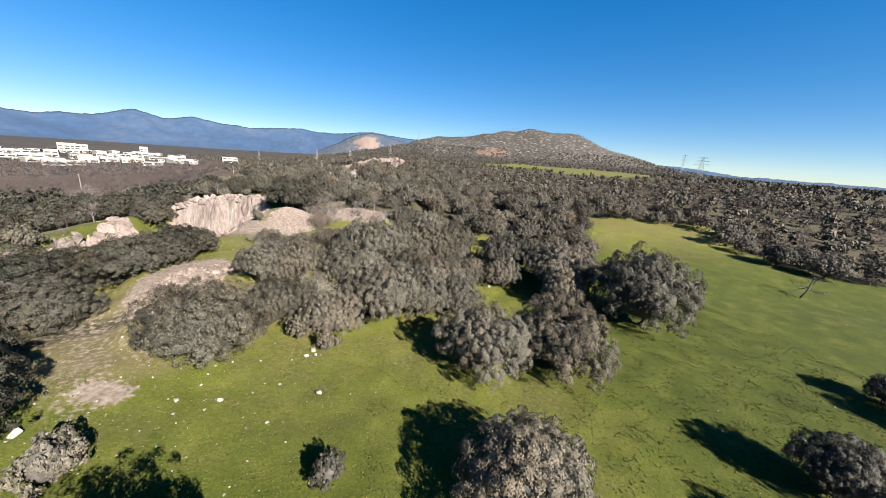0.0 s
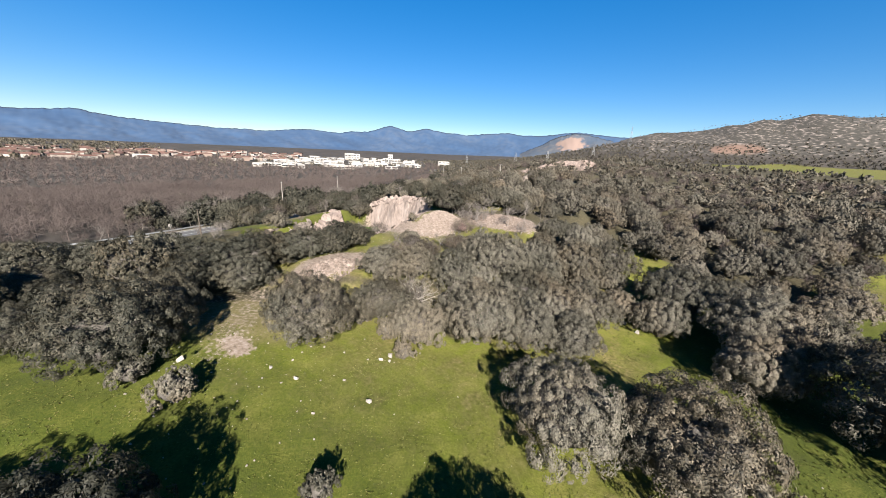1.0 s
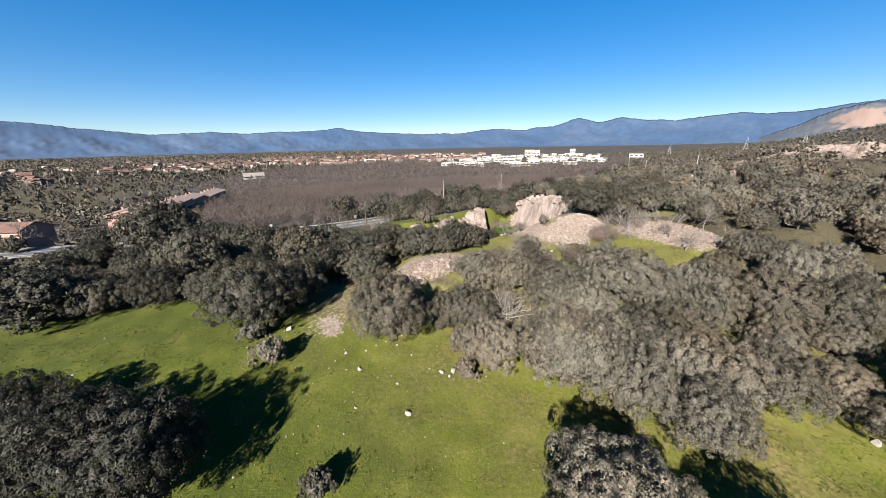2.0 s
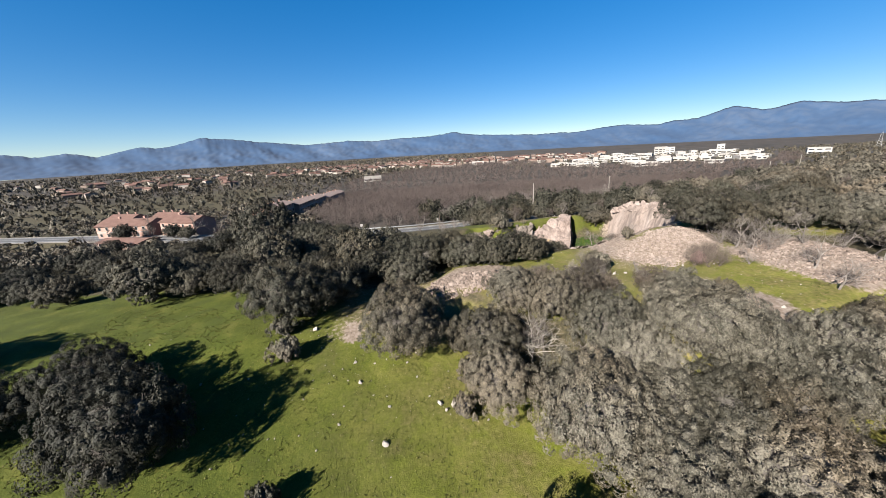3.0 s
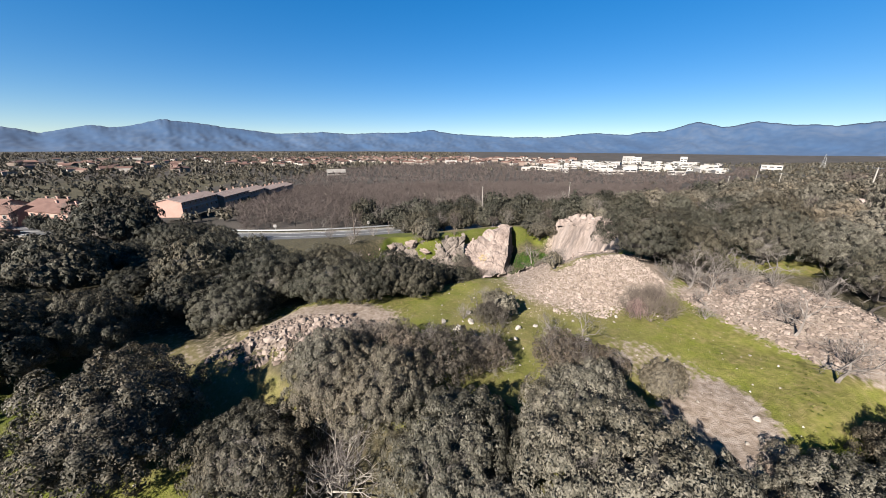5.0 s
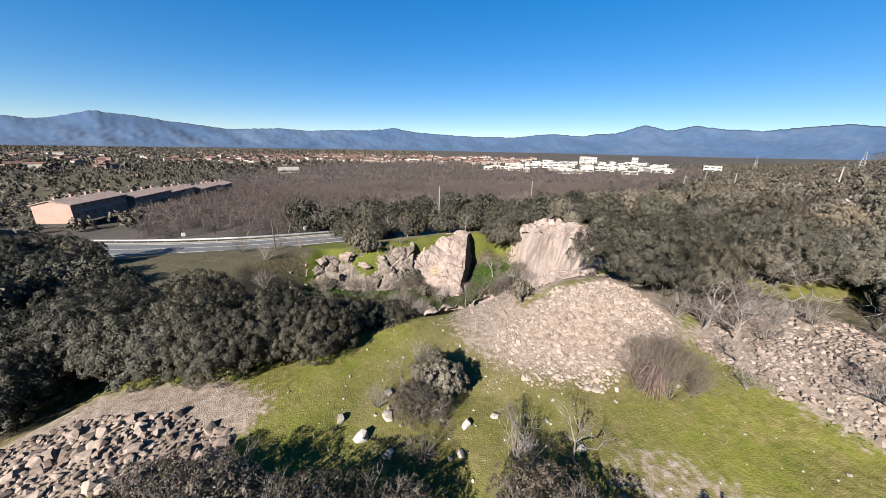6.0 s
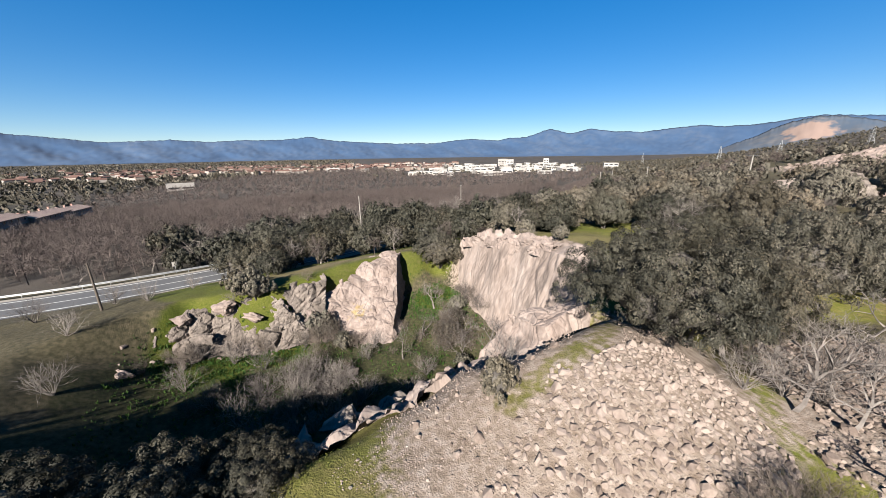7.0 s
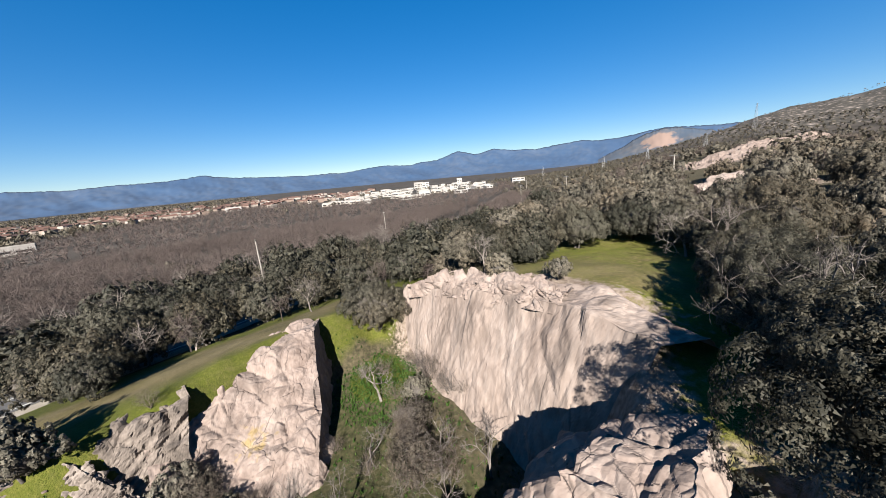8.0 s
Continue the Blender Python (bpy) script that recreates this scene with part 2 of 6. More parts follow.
    brush = ramp(cloud(0.02, 8), ((0.3, (0.048, 0.044, 0.034)), (0.5, (0.088, 0.074, 0.061)), (0.7, (0.135, 0.113, 0.095))))
    crag = ramp(cloud(0.11, 9), ((0.44, (0.080, 0.074, 0.062)), (0.57, (0.135, 0.118, 0.102)), (0.66, (0.44, 0.37, 0.33))))
    red = ramp(cloud(0.02, 5), ((0.3, (0.22, 0.14, 0.105)), (0.6, (0.33, 0.215, 0.165)), (0.7, (0.25, 0.21, 0.17))))
    colour = blend(zone("litter", mid, 0.4), grass, litter)
    mud = ramp(fine, ((0.3, (0.030, 0.034, 0.012)), (0.5, (0.066, 0.066, 0.026)), (0.7, (0.125, 0.108, 0.056))))
    colour = blend(zone("mud", mid, 0.5), colour, mud)
    colour = blend(zone("bare", fine, 0.55), colour, soil)
    colour = blend(zone("brush", cloud(0.03), 0.3), colour, brush)
    colour = blend(zone("crag", cloud(0.006), 0.25), colour, crag)
    colour = blend(zone("redearth", cloud(0.02), 0.4), colour, red)
    wire(colour, b.inputs["Base Color"])
    s = add("ShaderNodeMix")
    s.inputs[0].default_value = 0.5
    wire(fine, s.inputs[2])
    wire(grit, s.inputs[3])
    bn = add("ShaderNodeBump")
    bn.inputs["Strength"].default_value, bn.inputs["Distance"].default_value = 0.8, 0.17
    wire(s.outputs[0], bn.inputs["Height"])
    wire(bn.outputs[0], b.inputs["Normal"])
    return m


def patched(m, centre, reach, tint, grain, swing, amount=0.8):
    """A ragged patch of another colour round one place: lichen on rock, bare earth on a hill."""
    t = m.node_tree
    add, wire = t.nodes.new, t.links.new
    b = t.nodes["Principled BSDF"]
    geo, far, edge = add("ShaderNodeNewGeometry"), add("ShaderNodeVectorMath"), add("ShaderNodeTexNoise")
    far.operation = "DISTANCE"
    wire(geo.outputs["Position"], far.inputs[0])
    far.inputs[1].default_value = centre
    edge.inputs["Scale"].default_value, edge.inputs["Detail"].default_value = grain, 7
    wire(geo.outputs["Position"], edge.inputs[0])
    ragged, grown, mix = add("ShaderNodeMath"), add("ShaderNodeMapRange"), add("ShaderNodeMix")
    ragged.operation = "MULTIPLY_ADD"
    wire(edge.outputs[0], ragged.inputs[0])
    ragged.inputs[1].default_value = swing
    wire(far.outputs["Value"], ragged.inputs[2])
    grown.inputs[1].default_value, grown.inputs[2].default_value, grown.inputs[3].default_value, grown.inputs[4].default_value = reach + 0.4 * swing, reach + 0.6 * swing, amount, 0.0
    wire(ragged.outputs[0], grown.inputs[0])
    mix.data_type = "RGBA"
    wire(grown.outputs[0], mix.inputs[0])
    wire(b.inputs["Base Color"].links[0].from_socket, mix.inputs[6])
    mix.inputs[7].default_value = (*(TONE * k for k in tint), 1)
    wire(mix.outputs[2], b.inputs["Base Color"])
    return m


FINROCK = patched(fissured("lichened_granite", ((0.24, 0.178, 0.150), (0.39, 0.305, 0.265), (0.48, 0.395, 0.350)), 2.6, 7, 0.8, (1, 1, 0.55), 0.15, 0.15), (-69.3, 69.9, -1.6), 1.1, (0.42, 0.30, 0.12), 1.6, 4.0)
# Bluish distance haze put into the slopes' colour round the bare red patch.
REDHILL = patched(paint("hazed_bare_red_hill", ((0.055, 0.092, 0.150), (0.090, 0.112, 0.148), (0.20, 0.18, 0.17)), 300, 6, 1.0, 0), (-682, 3075, 145), 115, (0.37, 0.255, 0.205), 0.018, 190, 0.85)
EARTH = earth_material()

# ---- the lie of the land ----
def sstep(a, b, v):
    u = np.clip((v - a) / (b - a), 0, 1)
    return u * u * (3 - 2 * u)


def signed(poly, x, y):
    """Distance to a closed outline, positive inside."""
    best = np.full(np.shape(x), 1e9)
    odd = np.zeros(np.shape(x), bool)
    n = len(poly)
    for i in range(n):
        (ax, ay), (bx, by) = poly[i], poly[(i + 1) % n]
        dx, dy = bx - ax, by - ay
        u = np.clip(((x - ax) * dx + (y - ay) * dy) / (dx * dx + dy * dy), 0, 1)
        best = np.minimum(best, np.hypot(x - ax - u * dx, y - ay - u * dy))
        if ay != by:
            odd ^= ((ay > y) != (by > y)) & (x < ax + (y - ay) / (by - ay) * dx)
    return np.where(odd, best, -best)


def wobble(x, y, size, seed=0.0):
    """Cheap smooth noise between about -1 and 1, from crossed waves."""
    a, b = x / size * 6.283, y / size * 6.283
    return (np.sin(a + 1.7 * np.sin(0.61 * b + seed) + seed) + np.sin(0.83 * b + 1.9 * np.sin(0.53 * a + 2.1 * seed) + 1.3 * seed)
            + np.sin(0.71 * (a + b) + 1.3 * np.sin(0.47 * (a - b) + seed))) / 3


PLATEAU = [(-8, 55), (-7, 66), (-10, 78), (-6, 100), (-10, 135), (-70, 135), (-72, 104), (-66, 90), (-46, 88), (-43, 76), (-41.5, 62), (-40, 50), (-38, 36), (-30, 31), (-24, 38), (-17, 46)]
PIT = [(-46, 47), (-43.5, 58), (-45, 70), (-46, 78), (-45.5, 84.5), (-56, 86.5), (-63, 88), (-70, 90), (-76, 87), (-76.5, 80), (-74.5, 68), (-73, 60), (-75.5, 50), (-70, 38), (-55, 38)]

LEDGE = [(-51.5, 75.5), (-49, 72.6), (-44.5, 70.6), (-40.8, 69.3), (-38.9, 71.0), (-38.5, 75), (-39.0, 79.5), (-47.5, 80.5)]

ROAD = [(-240, -330), (-175, -175), (-148, -100), (-124, -45), (-108.5, -5), (-102, 20), (-101.2, 45), (-105, 75), (-114, 100), (-124, 125), (-142, 165), (-178, 240), (-260, 400)]


def road_gap(x, y):
    """Distance from the road's middle line."""
    best = np.full(np.shape(x), 1e9)
    for (ax, ay), (bx, by) in zip(ROAD, ROAD[1:]):
        dx, dy = bx - ax, by - ay
        u = np.clip(((x - ax) * dx + (y - ay) * dy) / (dx * dx + dy * dy), 0, 1)
        best = np.minimum(best, np.hypot(x - ax - u * dx, y - ay - u * dy))
    return best


def road_z(x, y):
    return np.interp(y, (-330, -100, 0, 60, 120, 400), (-10, -5.5, -3.4, -3.0, -3.6, -11))


def ground(x, y):
    x, y = np.asarray(x, float), np.asarray(y, float)
    z = np.interp(x, (-4000, -1200, -500, -280, -150, -100, -82, -60, -45, -28, -20, -10, 0, 10, 40, 120, 400, 900, 3000),
                  (-24, -22, -17, -12, -5.5, -3.2, 1.2, 2.2, 3.2, 2.9, 1.4, 0.2, -0.4, -1.2, -1.5, 0, 6, 14, 24))
    z = z - sstep(20, -60, y) * sstep(-20, -70, x) * 2.5
    north = np.interp(y, (60, 95, 150, 250, 330, 700, 2500), (0, 2.5, 8, 13.5, 14, 17, 20))
    z = z + north * sstep(-0.62, -0.12, x / (np.maximum(y, 0) + 100)) * (1 - 0.6 * sstep(200, 900, x))
    edge = 4.0 - 2.8 * sstep(-34, -43, x)
    top = 5.6 + 3.1 * np.exp(-((x + 48) / 12) ** 2 - ((y - 92) / 12) ** 2) + 0.035 * np.maximum(y - 60, 0) + 0.25 * wobble(x, y, 14)
    z = z + (np.maximum(top, z) - z) * sstep(-edge, edge, signed(PLATEAU, x, y) + 0.8 * wobble(x, y, 9, 2))
    z = z + 2.9 * np.exp(-(((x + 35.0) / np.where(x < -35, 5.4, 5.5)) ** 2 + ((y - 73.5) / 7.5) ** 2) ** 1.2)
    z = z + 1.6 * np.exp(-((x + 20) / 7) ** 2 - ((y - 84) / 8) ** 2)
    z = z + 1.3 * np.exp(-((x + 75) / 6) ** 2 - ((y - 69) / 15) ** 2)
    z = z - 3.2 * np.exp(-((x + 43.2) / 2.4) ** 2 - ((y - 74.0) / 2.0) ** 2)
    z = z + (np.minimum(z, 0.5) - z) * sstep(-0.7, 0.9, signed(LEDGE, x, y))
    pit = signed(PIT, x, y) + 0.5 * wobble(x, y, 7, 1)
    floor_z = -4.6 + 0.35 * wobble(x, y, 11, 3) + 1.8 * sstep(74, 86, y)
    z = z + (floor_z - z) * sstep(-1.0, 2.6, pit) * sstep(36, 52, y)
    z = z - 6.5 * np.exp(-((x - 170) / 110) ** 2 - ((y - 345) / 75) ** 2)
    hill = np.hypot((x - 405) / 520, (y - 1420) / 430)
    z = z + 136 * np.exp(-hill ** 2 * 1.9) * (1 + 0.10 * wobble(x, y, 260, 4) + 0.05 * wobble(x, y, 90, 5))
    z = z + 50 * np.exp(-(((x + 80) / 300) ** 2 + ((y - 1380) / 330) ** 2)) * (1 + 0.12 * wobble(x, y, 130, 9))
    z = z + (road_z(x, y) - z) * (1 - sstep(5.8, 11.0, road_gap(x, y)))
    away = sstep(6.5, 30, road_gap(x, y)) * sstep(15, 60, np.hypot(x + 20, y - 45))
    z = z + sstep(5, 9, road_gap(x, y)) * 0.12 * wobble(x, y, 6, 6) * (1 + 0.4 * wobble(x, y, 1.7, 7)) + away * 0.5 * wobble(x, y, 38, 8)
    return z


# ---- mesh helpers ----
def mesh_of(name, verts, faces, material, smooth=False):
    """A mesh from arrays: verts (n, 3); faces (m, k), all of k corners."""
    verts, faces = np.asarray(verts, np.float32), np.asarray(faces, np.int32)
    me = bpy.data.meshes.new(name)
    k = faces.shape[1]
    me.vertices.add(len(verts))
    me.vertices.foreach_set("co", verts.ravel())
    me.loops.add(faces.size)
    me.loops.foreach_set("vertex_index", faces.ravel())
    me.polygons.add(len(faces))
    me.polygons.foreach_set("loop_start", np.arange(0, faces.size, k, dtype=np.int32))
    me.polygons.foreach_set("use_smooth", np.full(len(faces), smooth))
    me.update(calc_edges=True)
    me.materials.append(material)
    return me


def piece(name, me, parent=None, m=None, label=""):
    ob = new(name, me)
    ob.parent = parent
    if m is not None:
        ob.matrix_basis = m
    if label:
        ob["label"] = label
    return ob


def part(name, bm, material, parent=None, label="", smooth=False):
    """A bmesh as one mesh object under a thing or a part."""
    me = bpy.data.meshes.new(name)
    for f in bm.faces:
        f.smooth = smooth
    bm.to_mesh(me)
    bm.free()
    me.materials.append(material)
    return piece(name, me, parent, None, label)


def box(bm, x0, y0, z0, x1, y1, z1, bevel=0.0):
    r = bmesh.ops.create_cube(bm, size=1, matrix=Matrix.Translation(((x0 + x1) / 2, (y0 + y1) / 2, (z0 + z1) / 2)) @ Matrix.Diagonal((x1 - x0, y1 - y0, z1 - z0, 1)))
    if bevel:
        edges = list({e for v in r["verts"] for e in v.link_edges})
        bmesh.ops.bevel(bm, geom=edges, offset=bevel, segments=1, affect="EDGES")
    return bm


def join(chunks):
    """Several (verts, faces) as one."""
    vs, fs, n = [], [], 0
    for v, f in chunks:
        vs.append(v)
        fs.append(f + n)
        n += len(v)
    return np.concatenate(vs), np.concatenate(fs)


def ball(rings=5, seg=8):
    """A ball of radius 1 as quads."""
    v = [(math.cos(a) * math.cos(p), math.sin(a) * math.cos(p), math.sin(p)) for p in np.linspace(-1.45, 1.45, rings) for a in np.arange(seg) / seg * 6.28319]
    f = [(r * seg + s, r * seg + (s + 1) % seg, (r + 1) * seg + (s + 1) % seg, (r + 1) * seg + s) for r in range(rings - 1) for s in range(seg)]
    return np.array(v), np.array(f)


def tubes(segments, sides=4):
    """Tapered tubes: rows of (start, end, radius, radius)."""
    vs, fs, n = [], [], 0
    ring = [(math.cos(a), math.sin(a)) for a in np.arange(sides) / sides * 6.28319]
    for a, c, r0, r1 in segments:
        d = (c - a).normalized()
        u = d.orthogonal().normalized()
        w = d.cross(u)
        for p, r in ((a, r0), (c, r1)):
            vs += [p + (u * x + w * y) * r for x, y in ring]
        fs += [(n + i, n + (i + 1) % sides, n + sides + (i + 1) % sides, n + sides + i) for i in range(sides)]
        n += 2 * sides
    return np.array([tuple(v) for v in vs]), np.array(fs)


def limbs(rng, start, way, length, radius, depth, out, spread=0.7, lift=0.25, forks=3):
    """A branching skeleton, written into out as tube rows."""
    p, d = Vector(start), Vector(way).normalized()
    n = 3
    for i in range(n):
        d = (d + Vector(rng.normal(0, 0.16, 3)) + Vector((0, 0, lift * 0.25))).normalized()
        q = p + d * (length / n)
        out.append((p, q, radius * (1 - 0.22 * i), radius * (1 - 0.22 * (i + 1))))
        p = q
        if depth and i >= 1:
            for _ in range(forks if i == n - 1 else 1):
                nd = (d + Vector(rng.normal(0, spread, 3)) + Vector((0, 0, lift * 0.5))).normalized()
                limbs(rng, p, nd, length * rng.uniform(0.5, 0.78), radius * 0.5, depth - 1, out, spread, lift, forks)


def leaf_cloud(rng, centres, radii, count, size, low=-0.5, flat=0.30, tufts=15):
    """Leaves, one triangle each, in tufts over the outside of a heap of balls."""
    n = len(radii)
    t = rng.normal(size=(n, tufts, 3))
    t /= np.linalg.norm(t, axis=2)[..., None]
    tr = rng.uniform(0.24, 0.42, (n, tufts))
    pick = rng.choice(n, count * 2, p=radii ** 2 / (radii ** 2).sum())
    which = rng.integers(0, tufts, count * 2)
    d = rng.normal(size=(count * 2, 3))
    d /= np.linalg.norm(d, axis=1)[:, None]
    d = d + 0.7 * t[pick, which]
    d /= np.linalg.norm(d, axis=1)[:, None]
    r = radii[pick][:, None]
    p = centres[pick] + r * (0.82 * t[pick, which] + d * (tr[pick, which] * rng.uniform(0.75, 1.05, count * 2))[:, None])
    gap = np.min([np.linalg.norm(p - c, axis=1) / q for c, q in zip(centres, radii)], axis=0)
    within = rng.random(len(gap)) < 0.24
    p = np.where(within[:, None], centres[pick] + r * d * rng.uniform(0.30, 0.55, (len(gap), 1)), p)
    keep = ((gap > 0.72) | within) & (d[:, 2] > low)
    p, d = p[keep][:count], d[keep][:count]
    out = p - np.array((0, 0, 0.35))
    out /= np.linalg.norm(out, axis=1)[:, None]
    m = 0.95 * d + 0.45 * out + rng.normal(0, flat, d.shape)
    m /= np.linalg.norm(m, axis=1)[:, None]
    a = np.cross(m, rng.normal(size=m.shape))
    a /= np.linalg.norm(a, axis=1)[:, None]
    c = np.cross(m, a)
    s = size * rng.uniform(0.6, 1.4, (len(p), 1))
    tri = np.stack([p - a * s - c * s * 0.55, p - a * s + c * s * 0.55, p + a * s * 1.1], axis=1).reshape(-1, 3)
    return tri, np.arange(len(tri)).reshape(-1, 3)


def crown_balls(rng, count, tall=0.62, base=0.5):
    """Centres and radii of the boughs of a broad, lobed crown of radius 1."""
    az = np.arange(count) * 2.39996 + rng.uniform(0, 6.28)
    h = (np.arange(count) + 0.5) / count
    el = np.arcsin(0.02 + 0.96 * h) + rng.normal(0, 0.10, count)
    k = rng.uniform(0.62, 0.86, count)
    lop = 1 + 0.16 * np.sin(az * 2 + rng.uniform(0, 6)) + 0.10 * np.sin(az * 3 + rng.uniform(0, 6))
    c = np.stack([np.cos(az) * np.cos(el) * k * lop, np.sin(az) * np.cos(el) * k * lop, base + np.sin(el) * k * tall - 0.10 * np.cos(el)], axis=1)
    r = rng.uniform(0.17, 0.30, count)
    c = np.concatenate([c, [[0, 0, base + 0.05]]])
    return c, np.concatenate([r, [0.50]])


def oak_crown(seed, boughs, leaves, size, rings=4, seg=7, low=-0.55, flat=0.24):
    """Opaque balls added inside the boughs to stop light, and the leaves."""
    rng = np.random.default_rng(seed)
    c, r = crown_balls(rng, boughs, 0.60 + rng.uniform(-0.06, 0.08))
    bv, bf = ball(rings, seg)
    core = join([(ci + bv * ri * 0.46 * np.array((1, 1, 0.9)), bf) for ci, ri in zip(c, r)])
    return core, leaf_cloud(rng, c, r, leaves, size, low, flat)


def whole_oak(seed, boughs, leaves, size):
    """Both in one, for woods far off."""
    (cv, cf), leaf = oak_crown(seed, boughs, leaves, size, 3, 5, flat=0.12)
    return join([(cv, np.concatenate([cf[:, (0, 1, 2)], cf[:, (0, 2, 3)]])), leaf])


def oak_wood(seed):
    rng = np.random.default_rng(seed)
    out = []
    for k in range(rng.integers(1, 4)):
        a = rng.uniform(0, 6.28)
        limbs(rng, (0.05 * math.cos(a), 0.05 * math.sin(a), -0.08), (0.3 * math.cos(a), 0.3 * math.sin(a), 1), 0.5, 0.055, 2, out, 0.75, 0.2, 2)
    return tubes(out, 4)


def make_oak(seed, boughs, leaves, size, leaf, rings=4, seg=7):
    """An evergreen oak of crown radius 1, standing at the origin: trunk with limbs and an added light-blocking ball,
    and crown.
    """
    tree = new("holm_oak")
    core, leafage = oak_crown(seed, boughs, leaves, size, rings, seg)
    # Opaque ball hidden in the crown, added to block sunlight through the leaves.
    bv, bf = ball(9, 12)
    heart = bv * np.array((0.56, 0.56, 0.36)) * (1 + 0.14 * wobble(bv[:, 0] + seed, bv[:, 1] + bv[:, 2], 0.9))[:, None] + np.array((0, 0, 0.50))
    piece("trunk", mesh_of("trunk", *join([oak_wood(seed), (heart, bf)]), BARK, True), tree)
    piece("crown", mesh_of("crown", *leafage, leaf), tree)
    return tree


def thin_oak(seed):
    """A half-bare oak bush of radius 1: many stems showing through sparse leaves."""
    rng = np.random.default_rng(seed)
    tree = new("holm_oak")
    out = []
    for k in range(9):
        a, lean = rng.uniform(0, 6.28), rng.uniform(0.1, 1.1)
        limbs(rng, (0.05 * math.cos(a), 0.05 * math.sin(a), -0.06), (lean * math.cos(a), lean * math.sin(a), 1), rng.uniform(0.42, 0.58), 0.026, 4, out, 0.65, 0.12, 3)
    piece("trunk", mesh_of("trunk", *tubes(out, 3), TWIG), tree)
    c, r = crown_balls(rng, 40, 0.60)
    piece("crown", mesh_of("crown", *leaf_cloud(rng, c, r, 13000, 0.019, -0.6, 0.24), OAK_SERE), tree)
    return tree


def stand(x, y, r, turn=0.0, tall=1.0, sink=0.0):
    return Matrix.Translation((x, y, float(ground(x, y)) - sink)) @ Matrix.Rotation(turn, 4, "Z") @ Matrix.Diagonal((r, r, r * tall, 1))


def plant(kinds, rows, label, group, category="tree", tall=1.0, seed=1):
    """Plants copies of the kinds at rows of (x, y, crown radius)."""
    rng = np.random.default_rng(seed)
    for i, (x, y, r) in enumerate(rows):
        m = stand(x, y, r, rng.uniform(0, 6.28), tall * rng.uniform(1.12, 1.38))
        ob = copy_thing(kinds[(i + seed) % len(kinds)], m)
        tagged(ob, label, category, group)


# ---- ground ----
def spaced(inner0, inner1, step, outer0, outer1, grow=1.09):
    a = list(np.arange(inner0, inner1 + step / 2, step))
    s = step
    while a[-1] < outer1:
        s *= grow
        a.append(min(a[-1] + s, outer1))
    s = step
    while a[0] > outer0:
        s *= grow
        a.insert(0, max(a[0] - s, outer0))
    return np.array(a)


def near_path(x, y, pts, width):
    best = np.full(np.shape(x), 1e9)
    for (ax, ay), (bx, by) in zip(pts, pts[1:]):
        dx, dy = bx - ax, by - ay
        u = np.clip(((x - ax) * dx + (y - ay) * dy) / (dx * dx + dy * dy), 0, 1)
        best = np.minimum(best, np.hypot(x - ax - u * dx, y - ay - u * dy))
    return 1 - sstep(width * 0.4, width * 1.3, best)


def spot(x, y, cx, cy, rx, ry, turn=0.0):
    c, s = math.cos(turn), math.sin(turn)
    u, v = (x - cx) * c + (y - cy) * s, -(x - cx) * s + (y - cy) * c
    return 1 - sstep(0.6, 1.25, np.hypot(u / rx, v / ry))


MEADOW = [(-60, -70), (-36, 2), (-31, 22), (-20, 34), (-5, 34), (3, 48), (12, 62), (3, 85), (2, 95), (8, 92), (14, 80), (24, 70), (33, 62), (44, 95), (58, 122), (84, 121), (92, 118), (85, 92), (86, 78), (100, 66), (160, 60), (160, -120), (-60, -120)]
LAWN_TOP = [(-42, 50), (-40, 62), (-38, 64), (-27, 66), (-25.5, 72), (-25, 76.5), (-17, 76.5), (-8, 66), (-9, 58), (-22, 52), (-30, 44), (-36, 38)]
LAWN_BACK = [(-58.5, 103), (-54, 109), (-49, 107), (-45, 98), (-44, 89), (-50, 89.5), (-54.5, 95)]
LAWN_ROAD = [(-78, 56), (-76, 66), (-77, 80), (-80, 92), (-92, 95), (-90, 70), (-84, 52)]
FIELD = [(60, 800), (184, 860), (290, 825), (400, 770), (372, 570), (240, 445), (172, 455), (110, 640)]
LAWN_NORTH = [(-34.0, 98), (-36.5, 106), (-33, 110), (-30.5, 104)]
LAWNS = (MEADOW, LAWN_TOP, LAWN_BACK, LAWN_ROAD, LAWN_NORTH)


def open_grass(x, y):
    return np.max([signed(p, x, y) for p in LAWNS], axis=0)


def bare_zone(x, y):
    b = 0.42 * near_path(x, y, [(-26, 21), (-29, 24.5), (-33, 28.5), (-37, 33), (-41, 37)], 2.6)
    b = np.maximum(b, 0.34 * spot(x, y, -32, 27, 12, 7, 0.75))
    b = np.maximum(b, spot(x, y, -13.4, 65.5, 5.4, 3.4, 2.4))
    b = np.maximum(b, spot(x, y, -35.5, 71.5, 9, 11) * (1 - 0.55 * near_path(x, y, [(-37.5, 78), (-36, 74), (-36.5, 68)], 1.2)))
    b = np.maximum(b, spot(x, y, -32, 40, 4, 8))
    b = np.maximum(b, spot(x, y, -22.5, 84.5, 11, 7.5, -0.4))
    b = np.maximum(b, near_path(x, y, [(-27, 80.3), (-15.5, 80)], 3.2))
    b = np.maximum(b, spot(x, y, -46, 78, 5, 9))
    b = np.maximum(b, 0.8 * spot(x, y, -25.5, 22.5, 2.2, 1.6))
    b = np.maximum(b, 0.9 * spot(x, y, -58, 88, 16, 3.5))
    b = np.maximum(b, 0.9 * spot(x, y, -44, 152, 12, 7))
    b = np.maximum(b, 0.9 * spot(x, y, -53, 222, 18, 18))
    return b


